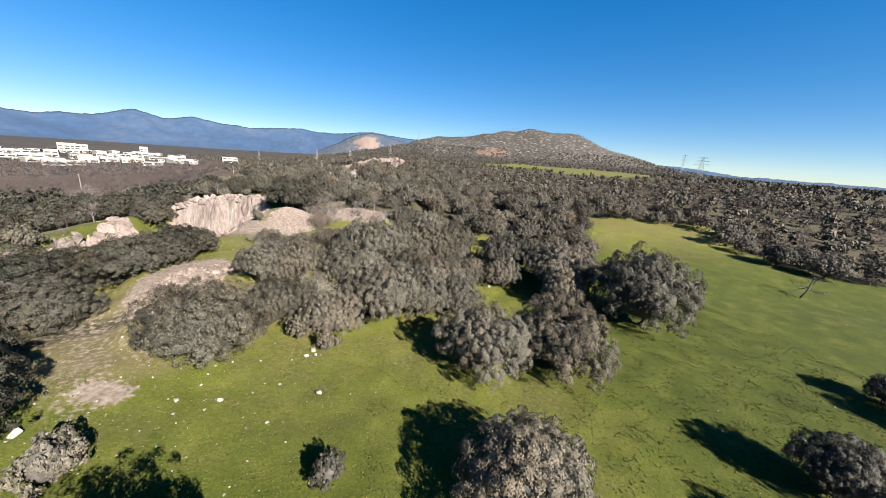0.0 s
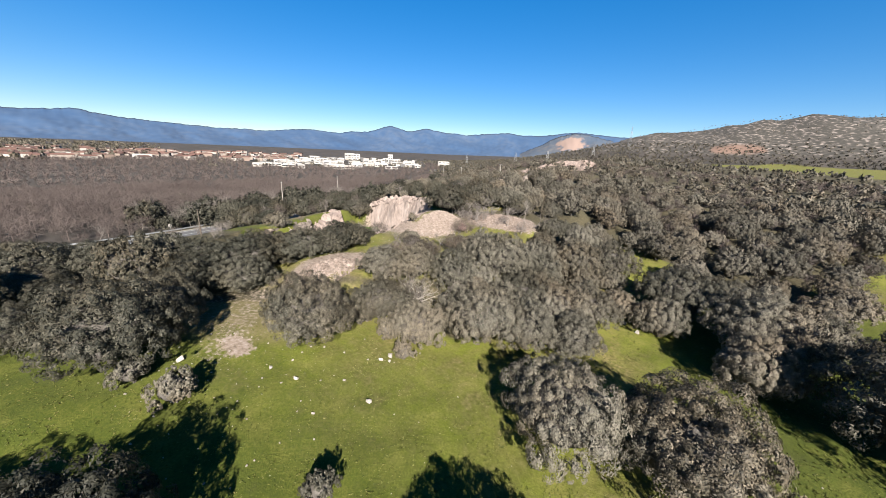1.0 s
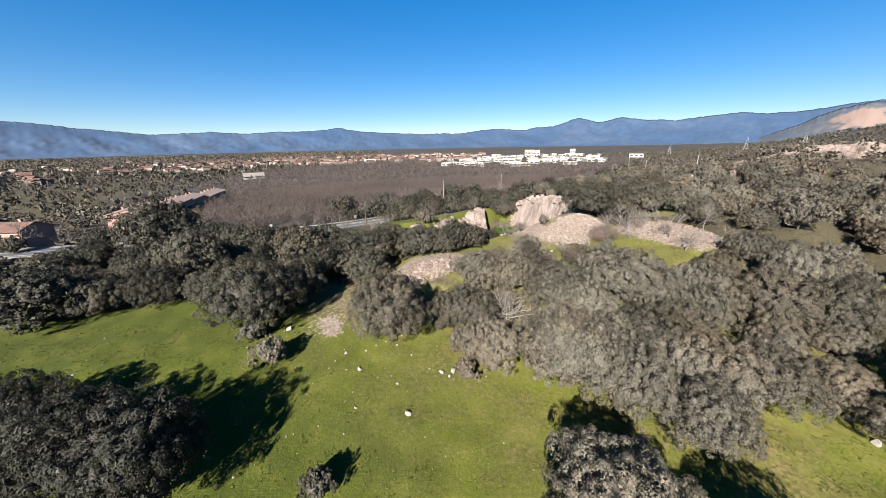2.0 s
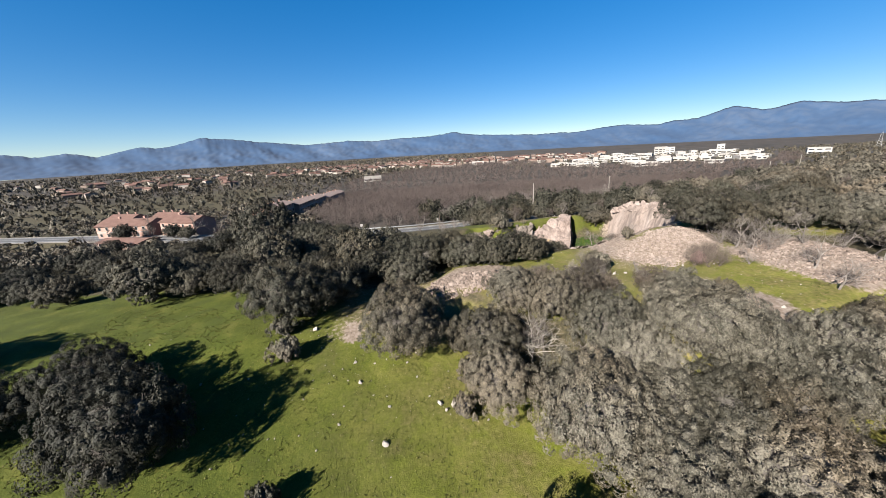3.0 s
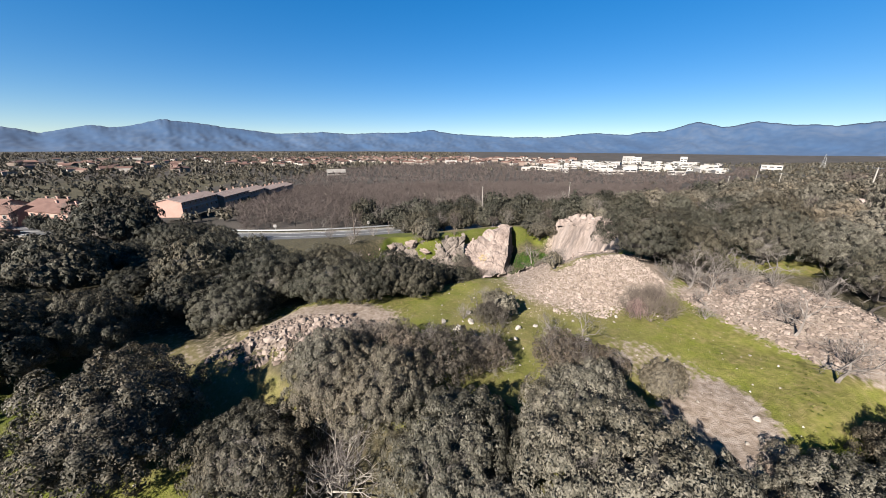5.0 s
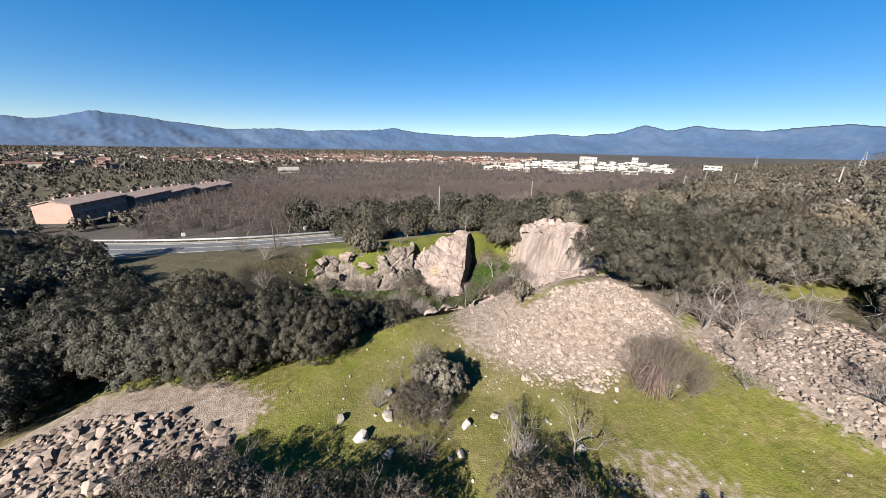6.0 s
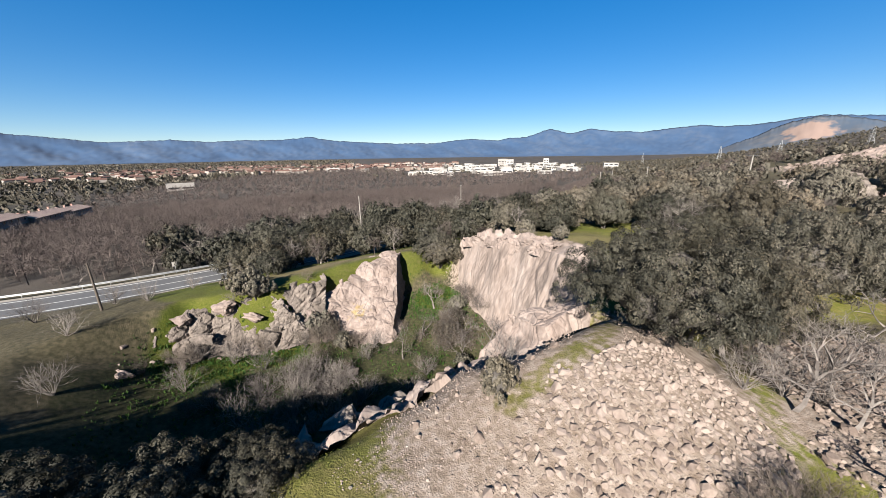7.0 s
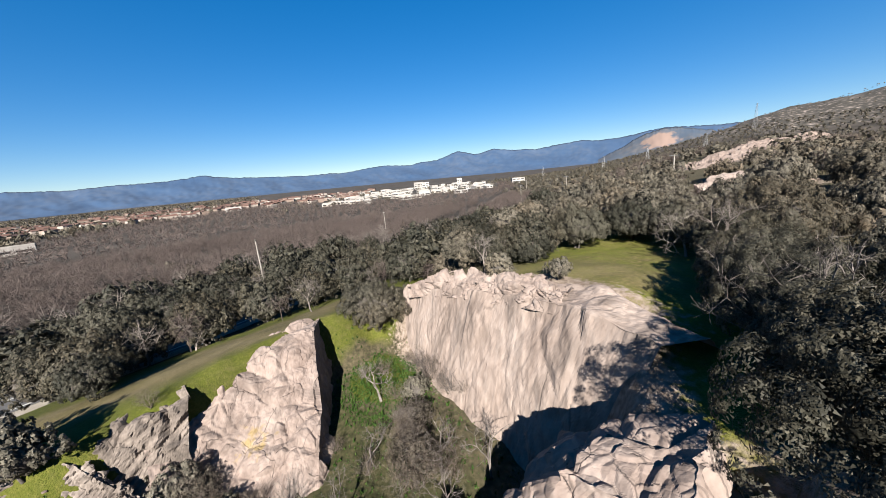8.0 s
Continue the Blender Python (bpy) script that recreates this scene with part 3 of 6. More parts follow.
def build_ground():
    xs, ys = spaced(-105, 45, 0.75, -4700, 4700), spaced(-12, 120, 0.75, -2500, 4700)
    gx, gy = np.meshgrid(xs, ys)
    gz = ground(gx, gy)
    nx, ny = len(xs), len(ys)
    verts = np.stack([gx, gy, gz], axis=2).reshape(-1, 3)
    i = (np.arange(ny - 1)[:, None] * nx + np.arange(nx - 1)[None]).ravel()
    me = mesh_of("ground", verts, np.stack([i, i + 1, i + nx + 1, i + nx], axis=1), EARTH, True)
    x, y = verts[:, 0], verts[:, 1]
    lawn = open_grass(x, y)
    pit = signed(PIT, x, y)
    far = np.hypot(x + 20, y - 45)
    moss = 0.8 * spot(x, y, -69, 60, 3, 7) + spot(x, y, -69, 83, 4.5, 4) + 0.8 * spot(x, y, -71, 50, 5, 4) + 0.6 * spot(x, y, -63, 55, 7, 2.5, 0.5)
    zones = {
        # Greener, mossy grass; the southwest meadow also gets side-lit darkening as colour.
        "lush": np.clip(sstep(48, 10, y - 0.3 * x - 4) * sstep(24, -10, x) + moss + 1.0 * sstep(6, 26, x) * sstep(110, 70, y) + 0.75 * sstep(-55, -62, x), 0, 1),
        "litter": np.clip(np.maximum(1 - sstep(-9, -4, lawn), sstep(0, 3, pit) * 1.0) - moss - spot(x, y, -37, 72, 9, 13), 0, 1),
        "mud": np.clip(0.85 * sstep(1.5, 5, pit + 2 * wobble(x, y, 13, 2)) * sstep(84, 76, y) - moss, 0, 1),
        "bare": np.clip(np.maximum(bare_zone(x, y), 0.5 * spot(x, y, -18.5, 66.5, 5.5, 3.2, 0.5)), 0, 1),
        "brush": sstep(-108, -118, x) * sstep(-140, -60, y) * (1 - sstep(0.0, 0.2, x / (np.maximum(y, 0) + 100) + 0.45)) + sstep(350, 800, far) * 0.9,
        "crag": sstep(24, 60, gz.reshape(-1)) * (far < 3000),
        "dry": np.clip(0.9 * sstep(-1, 3, signed(LAWN_ROAD, x, y)) + 0.75 * spot(x, y, -33, 28, 15, 9, 0.75) + 0.55 * spot(x, y, -36, 70, 10, 12) + 0.38 * spot(x, y, -25, 58, 12, 13) + 0.5 * spot(x, y, -55, 94, 14, 5), 0, 1),
        "redearth": spot(x, y, 150, 1050, 60, 45) + 0.0 * x,
    }
    field = sstep(-12, 12, signed(FIELD, x, y))
    zones["brush"] = np.clip(zones["brush"] - field, 0, 1)
    zones["litter"] = np.clip(zones["litter"] - field, 0, 1)
    for name, v in zones.items():
        me.attributes.new(name, "FLOAT", "POINT").data.foreach_set("value", v.astype(np.float32))
    tagged(new("ground", me), "rolling pasture with short green grass, bare earth and leaf litter", "ground", kind="structure")


build_ground()


# ---- mountains ----
def range_of(name, label, stops, distance, base, material, rough=0.05, seed=0.0, thick=900):
    """A mountain range seen against the sky: rows of (bearing, angle of its skyline) at a distance, with a real slope in front."""
    az = np.linspace(stops[0][0], stops[-1][0], 2000)
    el = np.interp(az, [s[0] for s in stops], [s[1] for s in stops])
    el = np.convolve(np.pad(el, 4, mode="edge"), np.ones(9) / 9, "valid")
    crest = EYE + distance * np.tan(np.radians(el)) + 4 * wobble(az * 60, az * 0, 170, seed)
    teeth = 3.5 * wobble(az * 60, az * 0, 63, seed + 1) + 2.0 * wobble(az * 60, az * 0, 24, seed + 2)
    rows = []
    for k in np.linspace(0, 1, 26):
        d = distance - thick * (1 - k)
        fold = thick * rough * (1 - k) * k * 4 * wobble(az * 40 + k * 90, k * 260 + 0 * az, 210, seed + 2)
        h = base + (crest - base) * k ** 1.5 + teeth * k ** 10 + (crest - base) * 0.03 * np.sin(k * 3.1416) * (wobble(az * 55 + k * 150, k * 330 + 0 * az, 170, seed + 3) + 0.5 * wobble(az * 55 - k * 90, k * 330 + 0 * az, 60, seed + 4))
        rows.append(np.stack([np.sin(np.radians(az)) * (d + fold), np.cos(np.radians(az)) * (d + fold), h], axis=1))
    rows.append(rows[-1] + np.array((0, 0, -1.0)) * (crest - base)[:, None])
    v = np.concatenate(rows)
    n = len(az)
    i = (np.arange(len(rows) - 1)[:, None] * n + np.arange(n - 1)[None]).ravel()
    ob = new(name, mesh_of(name, v, np.stack([i, i + 1, i + n + 1, i + n], axis=1), material, True))
    tagged(ob, label, "mountain", kind="structure")


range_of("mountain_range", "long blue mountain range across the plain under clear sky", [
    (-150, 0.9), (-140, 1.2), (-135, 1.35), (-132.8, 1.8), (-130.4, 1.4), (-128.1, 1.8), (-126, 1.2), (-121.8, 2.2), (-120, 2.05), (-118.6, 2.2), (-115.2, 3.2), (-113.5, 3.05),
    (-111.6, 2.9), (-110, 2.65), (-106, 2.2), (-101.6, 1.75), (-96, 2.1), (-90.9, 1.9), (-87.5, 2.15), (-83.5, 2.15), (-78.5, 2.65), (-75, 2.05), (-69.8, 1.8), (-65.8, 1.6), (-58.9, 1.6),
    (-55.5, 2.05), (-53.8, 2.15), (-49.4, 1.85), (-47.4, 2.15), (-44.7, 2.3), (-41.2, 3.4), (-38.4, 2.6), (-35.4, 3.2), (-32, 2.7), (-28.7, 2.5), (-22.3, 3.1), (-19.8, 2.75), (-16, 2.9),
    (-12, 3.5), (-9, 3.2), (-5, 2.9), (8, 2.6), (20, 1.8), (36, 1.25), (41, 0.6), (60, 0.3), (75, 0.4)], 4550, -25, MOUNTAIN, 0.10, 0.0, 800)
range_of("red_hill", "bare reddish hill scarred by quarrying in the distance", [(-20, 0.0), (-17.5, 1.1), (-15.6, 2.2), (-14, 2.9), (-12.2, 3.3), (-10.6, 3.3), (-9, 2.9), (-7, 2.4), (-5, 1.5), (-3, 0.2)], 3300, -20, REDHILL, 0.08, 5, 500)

# ---- oaks ----
FINE = [make_oak(21 + i, 56, 100000, 0.0103, OAK_QUARRY) for i in range(2)]
OAKS = [make_oak(11 + i, 54, 62000, 0.0132, OAK_LEAF) for i in range(5)]
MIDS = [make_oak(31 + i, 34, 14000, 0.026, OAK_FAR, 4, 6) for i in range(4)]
# Near oaks whose crown shade is put into the leaf colour.
SHADED_NEAR = [make_oak(26 + i, 50, 52000, 0.0145, OAK_DARK) for i in range(3)]
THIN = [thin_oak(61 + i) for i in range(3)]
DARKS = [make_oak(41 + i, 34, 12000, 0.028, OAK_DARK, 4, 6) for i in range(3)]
BUSHES = [make_oak(51 + i, 15, 5200, 0.046, OAK_LEAF, 4, 6) for i in range(3)]
plant(OAKS, [(-21.8, 28.8, 5.5), (54.5, 23.5, 4.5), (27, 13.0, 3.2), (7, 17.1, 5.4), (6.0, 33.4, 5.4), (15.2, 34.9, 6.4), (33, 48.8, 8.2), (22.5, 54, 4.6), (24, 61, 6.5), (15.5, 69.5, 6.3), (13, 61.5, 3.8), (32, 20, 3.5), (52, 32, 2.2)],
      "holm oak with a dense grey-green crown on the meadow", "oaks on the meadow", seed=2)
# The shaded sides of these crowns are painted in by the darker leaf.
plant(SHADED_NEAR, [(-30.4, 14.2, 6.0), (-34.0, 19.5, 4.2), (-11.8, 6.7, 5.2), (-16.2, 1.6, 4.2), (-20.5, -2.5, 4.0), (-17, -9, 4.5), (-25, -23, 5.0)],
      "holm oak, leaf colour darkened for shade, casting a long shadow over the meadow", "oaks on the meadow", seed=22)
plant(OAKS, [(-22.3, 42, 3.8), (-12.4, 36.8, 3.6), (-6.5, 42.6, 5.6), (0, 52.3, 5.1), (3.6, 57.2, 4.4), (-14.6, 49, 4.3), (-10, 55.3, 4.5), (-11, 49.5, 4.2), (-8.5, 58.6, 4.0), (-4.6, 52.6, 4.8), (-6.0, 48.0, 4.2), (-5.2, 57.4, 4.4), (-13.5, 55.5, 3.8), (-7.2, 66.5, 3.8), (-16.5, 64.3, 1.6), (3.6, 47.5, 4.2), (-1.5, 45.5, 4.0), (-1, 71.5, 5.6), (-5, 63.2, 4.2), (4, 78, 5), (-3, 83, 5)],
      "holm oak crowding into a grove at the meadow's edge", "oaks of the grove", seed=3)
plant(THIN, [(-21.8, 50.2, 2.9), (-22.2, 53.5, 2.0), (-20.3, 58.9, 2.5), (-24.2, 46.6, 2.7), (-25.8, 44.0, 2.2), (-18.6, 61.2, 1.7), (-28.2, 56.0, 1.7), (-58.2, 78.0, 2.6), (-61.0, 80.4, 2.0), (-69.6, 65.4, 2.2)],
      "half-bare oak bush with sparse grey-brown leaves over its stems", "half-bare oak bushes", seed=31)
plant(FINE, [(-34.9, 78.6, 5.0), (-37.2, 82.6, 3.9), (-33.6, 84.6, 4.4), (-39.5, 88.5, 3.8), (-40.5, 94.5, 3.4), (-41.8, 97.5, 2.6)],
      "holm oak with dark crown beside the old quarry", "oaks round the quarry", seed=14)
plant(OAKS[:2] + SHADED_NEAR[:2], [(-30.4, 57.4, 1.7), (-75, 87, 4.8), (-22, 96, 4.0), (-41.5, 101.5, 3.4), (-44, 106, 3.2), (-24, 101, 4.0), (-62.5, 96.0, 3.2), (-58.8, 97.5, 2.6), (-66.0, 95.0, 3.4), (-61, 101, 3.6), (-58, 108, 3.8), (-53, 113, 3.8), (-48, 111, 3.6)],
      "holm oak with dark crown beside the old quarry", "oaks round the quarry", seed=4)
# Shade on these crowns comes from the darker leaf colour.
plant(SHADED_NEAR, [(-44, 33.5, 5.2), (-43.5, 40.5, 4.6), (-44, 47, 3.8), (-41.5, 53, 3.2), (-38.2, 47.6, 4.0), (-39.0, 40.6, 4.6), (-37.0, 44.0, 3.4), (-37.2, 49.8, 3.2), (-39.0, 51.8, 3.2), (-41.2, 56.6, 2.6), (-49, 38, 4.8), (-51, 30, 4.6)],
      "holm oak with a full crown by the quarry, leaf colour darkened for shade", "oaks round the quarry", tall=0.82, seed=16)


# ---- woods ----


def clear_of_things(x, y, margin=0.0):
    """How far a tree at x, y would stand from all that must stay open."""
    gap = -open_grass(x, y)
    gap = np.minimum(gap, -signed(PIT, x, y))
    gap = np.minimum(gap, road_gap(x, y) - 7.5)
    for cx, cy, r in OPEN_SPOTS:
        gap = np.minimum(gap, np.hypot(x - cx, y - cy) - r)
    for cx, cy, r in PLANTED:
        gap = np.minimum(gap, np.hypot(x - cx, y - cy) - r * 0.75)
    return gap - margin


OPEN_SPOTS = [(-36, 70, 11), (-22, 85, 11), (-46, 78, 9), (-58, 92, 9), (-70, 84, 10), (-32, 40, 7), (-12, 63, 5), (-26, 25, 8), (-44, 152, 9), (-53, 224, 20), (-45, 150, 13), (-54, 198, 11), (-50, 178, 8), (-23, 24, 7), (-74, 66, 8), (-77, 54, 6), (-150, -84, 18), (-142, -58, 14), (-165, -30, 10), (-190, -27, 10), (-215, -23, 10), (-240, -20, 10), (-265, -17, 10), (-128, -72, 12), (-118, 86.6, 2), (-70, 30, 11), (-84, 28, 12), (-86, 46, 13), (-70, 43, 12), (-94, 12, 10), (-92, -4, 9), (-29, 84, 6), (-60, 40, 9)]
PLANTED = [(float(v.x), float(v.y), float(r)) for v, r in ((o.matrix_basis.translation, o.matrix_basis.to_scale().x) for o in scene.objects if o.name.startswith("holm_oak"))]


def scatter(rng, x0, x1, y0, y1, gap, ok, tries):
    """Darts at least gap apart, where ok(x, y) holds."""
    px, py = rng.uniform(x0, x1, tries), rng.uniform(y0, y1, tries)
    good = ok(px, py)
    px, py = px[good], py[good]
    cell, kept = {}, []
    for x, y in zip(px, py):
        k = (int(x // gap), int(y // gap))
        if all((x - a) ** 2 + (y - b) ** 2 > gap * gap for i in (-1, 0, 1) for j in (-1, 0, 1) for a, b in cell.get((k[0] + i, k[1] + j), ())):
            cell.setdefault(k, []).append((x, y))
            kept.append((x, y))
    return np.array(kept)


def bearing(x, y):
    return np.degrees(np.arctan2(x, y - 30))


def plain_wood(x, y):
    """The flat wood of leafless trees between the road and the town."""
    a = bearing(x, y)
    edge = -35 + 3 * wobble(x, y, 120, 2)
    d = np.hypot(x + 15, y - 45)
    low = np.interp(d, (100, 300, 480, 700, 1000), (-104, -101, -99, -88, -74)) + 2.5 * wobble(x, y, 80)
    belt = (x > -143 + 0.25 * np.abs(y - 85)) & (y > 52) & (y < 150)
    return (x < -112) & (a < edge) & (a > low) & ~belt


def strew(templates, pts, sizes, rng, sink=0.1, talls=(0.9, 1.25)):
    """Copies of small meshes at points of the ground, joined."""
    chunks = []
    which = rng.integers(0, len(templates), len(pts))
    z = ground(pts[:, 0], pts[:, 1])
    for k, (v, f) in enumerate(templates):
        s = which == k
        n = int(s.sum())
        if not n:
            continue
        a = rng.uniform(0, 6.28, n)
        c, sn, r = np.cos(a)[:, None], np.sin(a)[:, None], sizes[s][:, None]
        x = (v[None, :, 0] * c - v[None, :, 1] * sn) * r + pts[s][:, 0:1]
        y = (v[None, :, 0] * sn + v[None, :, 1] * c) * r + pts[s][:, 1:2]
        h = v[None, :, 2] * r * rng.uniform(*talls, (n, 1)) + (z[s] - sink)[:, None]
        vs = np.stack([x, y, h], axis=2).reshape(-1, 3)
        chunks.append((vs, (f[None] + (np.arange(n) * len(v))[:, None, None]).reshape(-1, f.shape[1])))
    return join(chunks)


def twig_fan(seed, twigs, width):
    """A leafless tree of height 1: a short trunk and a rounded cloud of fine twigs."""
    rng = np.random.default_rng(seed)
    v = [(-0.02, 0, -0.05), (0.02, 0, -0.05), (0.012, 0, 0.6), (-0.012, 0, 0.6)]
    for i in range(twigs):
        d = rng.normal(size=3)
        d /= np.linalg.norm(d)
        mid = d * np.array((0.40, 0.40, 0.34)) * rng.uniform(0.45, 1.0) + np.array((0, 0, 0.62))
        run = (d * 0.8 + rng.normal(0, 0.55, 3) + np.array((0, 0, 0.35)))
        run *= rng.uniform(0.10, 0.20) / np.linalg.norm(run)
        side = np.cross(run, rng.normal(size=3))
        side *= width / np.linalg.norm(side)
        v += [mid - run - side, mid - run + side, mid + run + side * 0.4, mid + run - side * 0.4]
    return np.array(v), np.arange(len(v)).reshape(-1, 4)


def plant_woods():
    rng = np.random.default_rng(7)
    # single oaks in the nearer woods
    near = scatter(rng, -90, 105, -100, 178, 6.6, lambda x, y: (clear_of_things(x, y, 1.5) > 0) & ~plain_wood(x, y) & (np.hypot(x + 15, y - 45) < 138) & ((y > 34) | (x < -38)), 9000)
    order = np.argsort(np.hypot(near[:, 0] + 15, near[:, 1] - 45))
    near = near[order]
    rows = [(x, y, float(r)) for (x, y), r in zip(near, rng.uniform(3.0, 4.9, len(near)))]
    line = [(0, 0), (13, 18), (11, 33), (4, 41), (-13, 52), (-40, 65)]
    reach = lambda x, y: float(near_path(np.array(x), np.array(y), line, 33))
    rows.sort(key=lambda q: -reach(q[0], q[1]))
    close = sum(1 for x, y, r in rows if reach(x, y) > 0)
    # Western oaks get the darker leaf in place of shade on their crowns.
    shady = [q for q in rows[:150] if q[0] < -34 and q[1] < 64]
    plant(SHADED_NEAR, shady, "holm oak with a full crown in the woodland, leaf colour darkened for shade", "oaks of the woodland", tall=0.85, seed=17)
    plant(OAKS, [q for q in rows[:close] if q not in shady], "holm oak with a dense grey-green crown in open woodland", "oaks of the woodland", seed=5)
    plant(MIDS, [q for q in rows[close:150] if q not in shady], "holm oak with a grey-green crown in dense woodland", "oaks of the woodland", seed=6)
    rest = np.array([(x, y) for x, y, r in rows[150:]]).reshape(-1, 2)
    dark = np.array([(x, y) for x, y, r in BELT])
    medium = [whole_oak(64 + i, 22, 1500, 0.058) for i in range(4)]
    me = mesh_of("wood_oaks", *strew(medium, rest, rng.uniform(3.2, 5.0, len(rest)), rng, 0.1, (1.1, 1.4)), OAK_FAR)
    tagged(new("oak_wood", me), "dense evergreen oaks of the wood", "wood", kind="stuff")
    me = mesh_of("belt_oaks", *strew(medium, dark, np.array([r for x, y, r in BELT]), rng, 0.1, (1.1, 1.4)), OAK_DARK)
    tagged(new("oak_belt", me), "thick belt of dark evergreen oaks along the road", "wood", kind="stuff")
    # woods farther off, joined
    small = [whole_oak(60 + i, 7, 90, 0.17) for i in range(4)]
    tiny = [whole_oak(70 + i, 2, 18, 0.36) for i in range(4)]

    def evergreen(x, y):
        a, d = bearing(x, y), np.hypot(x + 15, y - 45)
        field = signed(FIELD, x, y + 14) > -4
        return (d > 136) & (a > -150) & (a < 75) & ~plain_wood(x, y) & (clear_of_things(x, y, 1.0) > 0) & ~field & (ground(x, y) < 70)

    ring = scatter(rng, -330, 330, -280, 360, 7.2, lambda x, y: evergreen(x, y) & (np.hypot(x + 15, y - 45) < 300), 12000)
    pts = ring
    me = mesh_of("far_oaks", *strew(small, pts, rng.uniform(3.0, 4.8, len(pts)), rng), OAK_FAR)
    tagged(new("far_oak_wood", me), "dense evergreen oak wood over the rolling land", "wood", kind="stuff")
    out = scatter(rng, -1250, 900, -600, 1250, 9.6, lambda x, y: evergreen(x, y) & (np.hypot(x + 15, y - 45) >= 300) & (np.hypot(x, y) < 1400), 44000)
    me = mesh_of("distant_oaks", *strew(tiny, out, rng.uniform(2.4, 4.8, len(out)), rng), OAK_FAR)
    tagged(new("distant_oak_wood", me), "distant evergreen wood thinning out towards the hills", "wood", kind="stuff")
    scrub = scatter(rng, -260, 900, 900, 1750, 13, lambda x, y: (ground(x, y) > 45) & (wobble(x, y, 70, 4) + 0.6 * wobble(x, y, 23, 1) > -0.25), 9000)[:4200]
    tagged(new("hill_scrub", mesh_of("hill_scrub", *strew(tiny, scrub, rng.uniform(1.2, 2.6, len(scrub)), rng), OAK_FAR)), "dark scrub scattered over the rocky hillside", "scrub", kind="stuff")
    among = scatter(rng, -1050, -330, 250, 1000, 24, lambda x, y: (bearing(x, y) > -70) & (bearing(x, y) < -36) & (np.hypot(x, y - 30) > 590) & (np.hypot(x, y - 30) < 1230), 1400)
    tagged(new("town_trees", mesh_of("town_trees", *strew(tiny, among, rng.uniform(3.0, 5.5, len(among)), rng), OAK_FAR)), "dark trees between the halls of the town", "trees", kind="stuff")
    plain = scatter(rng, -2800, -450, -1700, 900, 21, lambda x, y: (np.hypot(x, y - 30) > 620) & (bearing(x, y) < -62) & (bearing(x, y) > -142) & ~plain_wood(x, y) & (wobble(x, y, 260, 3) + 0.5 * wobble(x, y, 80, 1) > -0.25), 14000)[:6000]
    tagged(new("plain_trees", mesh_of("plain_trees", *strew(tiny, plain, rng.uniform(5.0, 9.5, len(plain)), rng), OAK_FAR)), "dark trees all over the distant plain", "trees", kind="stuff")
    # the leafless wood
    fans = [twig_fan(80 + i, 120, 0.0062) for i in range(5)]
    open_up = lambda x, y: plain_wood(x, y) & (clear_of_things(x, y, 1.0) > 0)
    a = scatter(rng, -330, -112, -60, 330, 3.2, lambda x, y: open_up(x, y) & (np.hypot(x + 15, y - 45) < 300) & (wobble(x, y, 45, 3) > -0.62), 14000)
    coarse = [twig_fan(90 + i, 20, 0.034) for i in range(5)]
    b = scatter(rng, -950, -200, -150, 850, 6.6, lambda x, y: open_up(x, y) & (np.hypot(x + 15, y - 45) >= 300) & (np.hypot(x, y) < np.where((bearing(x, y) > -64) & (bearing(x, y) < -36), 620, 960)), 22000)
    v = join([strew(fans, a, rng.uniform(4.2, 6.4, len(a)), rng), strew(coarse, b, rng.uniform(5.0, 7.0, len(b)), rng)])
    tagged(new("leafless_wood", mesh_of("leafless_wood", *v, BROWN_TWIG)), "brown leafless winter wood on the flat plain", "wood", kind="stuff")
    # brown scrub beside the evergreens
    c = scatter(rng, -120, 260, 60, 360, 5.6, lambda x, y: (clear_of_things(x, y, 0.5) > 0) & (np.hypot(x + 20, y - 60) > 62) & ~plain_wood(x, y) & (wobble(x, y, 60, 5) > -0.35), 6500)
    tagged(new("bare_understorey", mesh_of("bare_understorey", *strew(fans, c, rng.uniform(3.0, 5.5, len(c)), rng), BROWN_TWIG)), "leafless brown scrub between the oaks", "scrub", kind="stuff")
    between = scatter(rng, -143, -92, 45, 150, 5.5, lambda x, y: (road_gap(x, y) > 7) & (open_grass(x, y) < -1) & (signed(PIT, x, y) < -4) & (wobble(x, y, 26, 2) > -0.1), 700)
    tagged(new("bare_trees_by_road", mesh_of("bare_trees_by_road", *strew(fans, between, rng.uniform(4.5, 7.5, len(between)), rng), TWIG)), "leafless grey trees among the oaks by the road", "trees", kind="stuff")
    e = scatter(rng, -190, -112, -70, 150, 2.7, lambda x, y: open_up(x, y) & (wobble(x, y, 30, 4) > -0.5), 6000)
    tagged(new("undergrowth", mesh_of("undergrowth", *strew(fans, e, rng.uniform(1.6, 3.2, len(e)), rng, 0.4), BROWN_TWIG)), "low brown undergrowth below the leafless trees", "scrub", kind="stuff")
    d = scatter(rng, -330, -112, -60, 330, 13, lambda x, y: open_up(x, y) & (wobble(x, y, 70, 1) > 0.25), 1500)
    tagged(new("scattered_oaks", mesh_of("scattered_oaks", *strew(small, d, rng.uniform(2.0, 3.6, len(d)), rng), OAK_FAR)), "scattered evergreen oaks among leafless trees", "wood", kind="stuff")


# ---- rock ----
def terrace(v, steps=3.0):
    """A value broken into ledges with short risers between them."""
    k = math.floor(v * steps)
    f = min(1.0, max(0.0, (v * steps - k - 0.35) / 0.3))
    return (k + f * f * (3 - 2 * f)) / steps


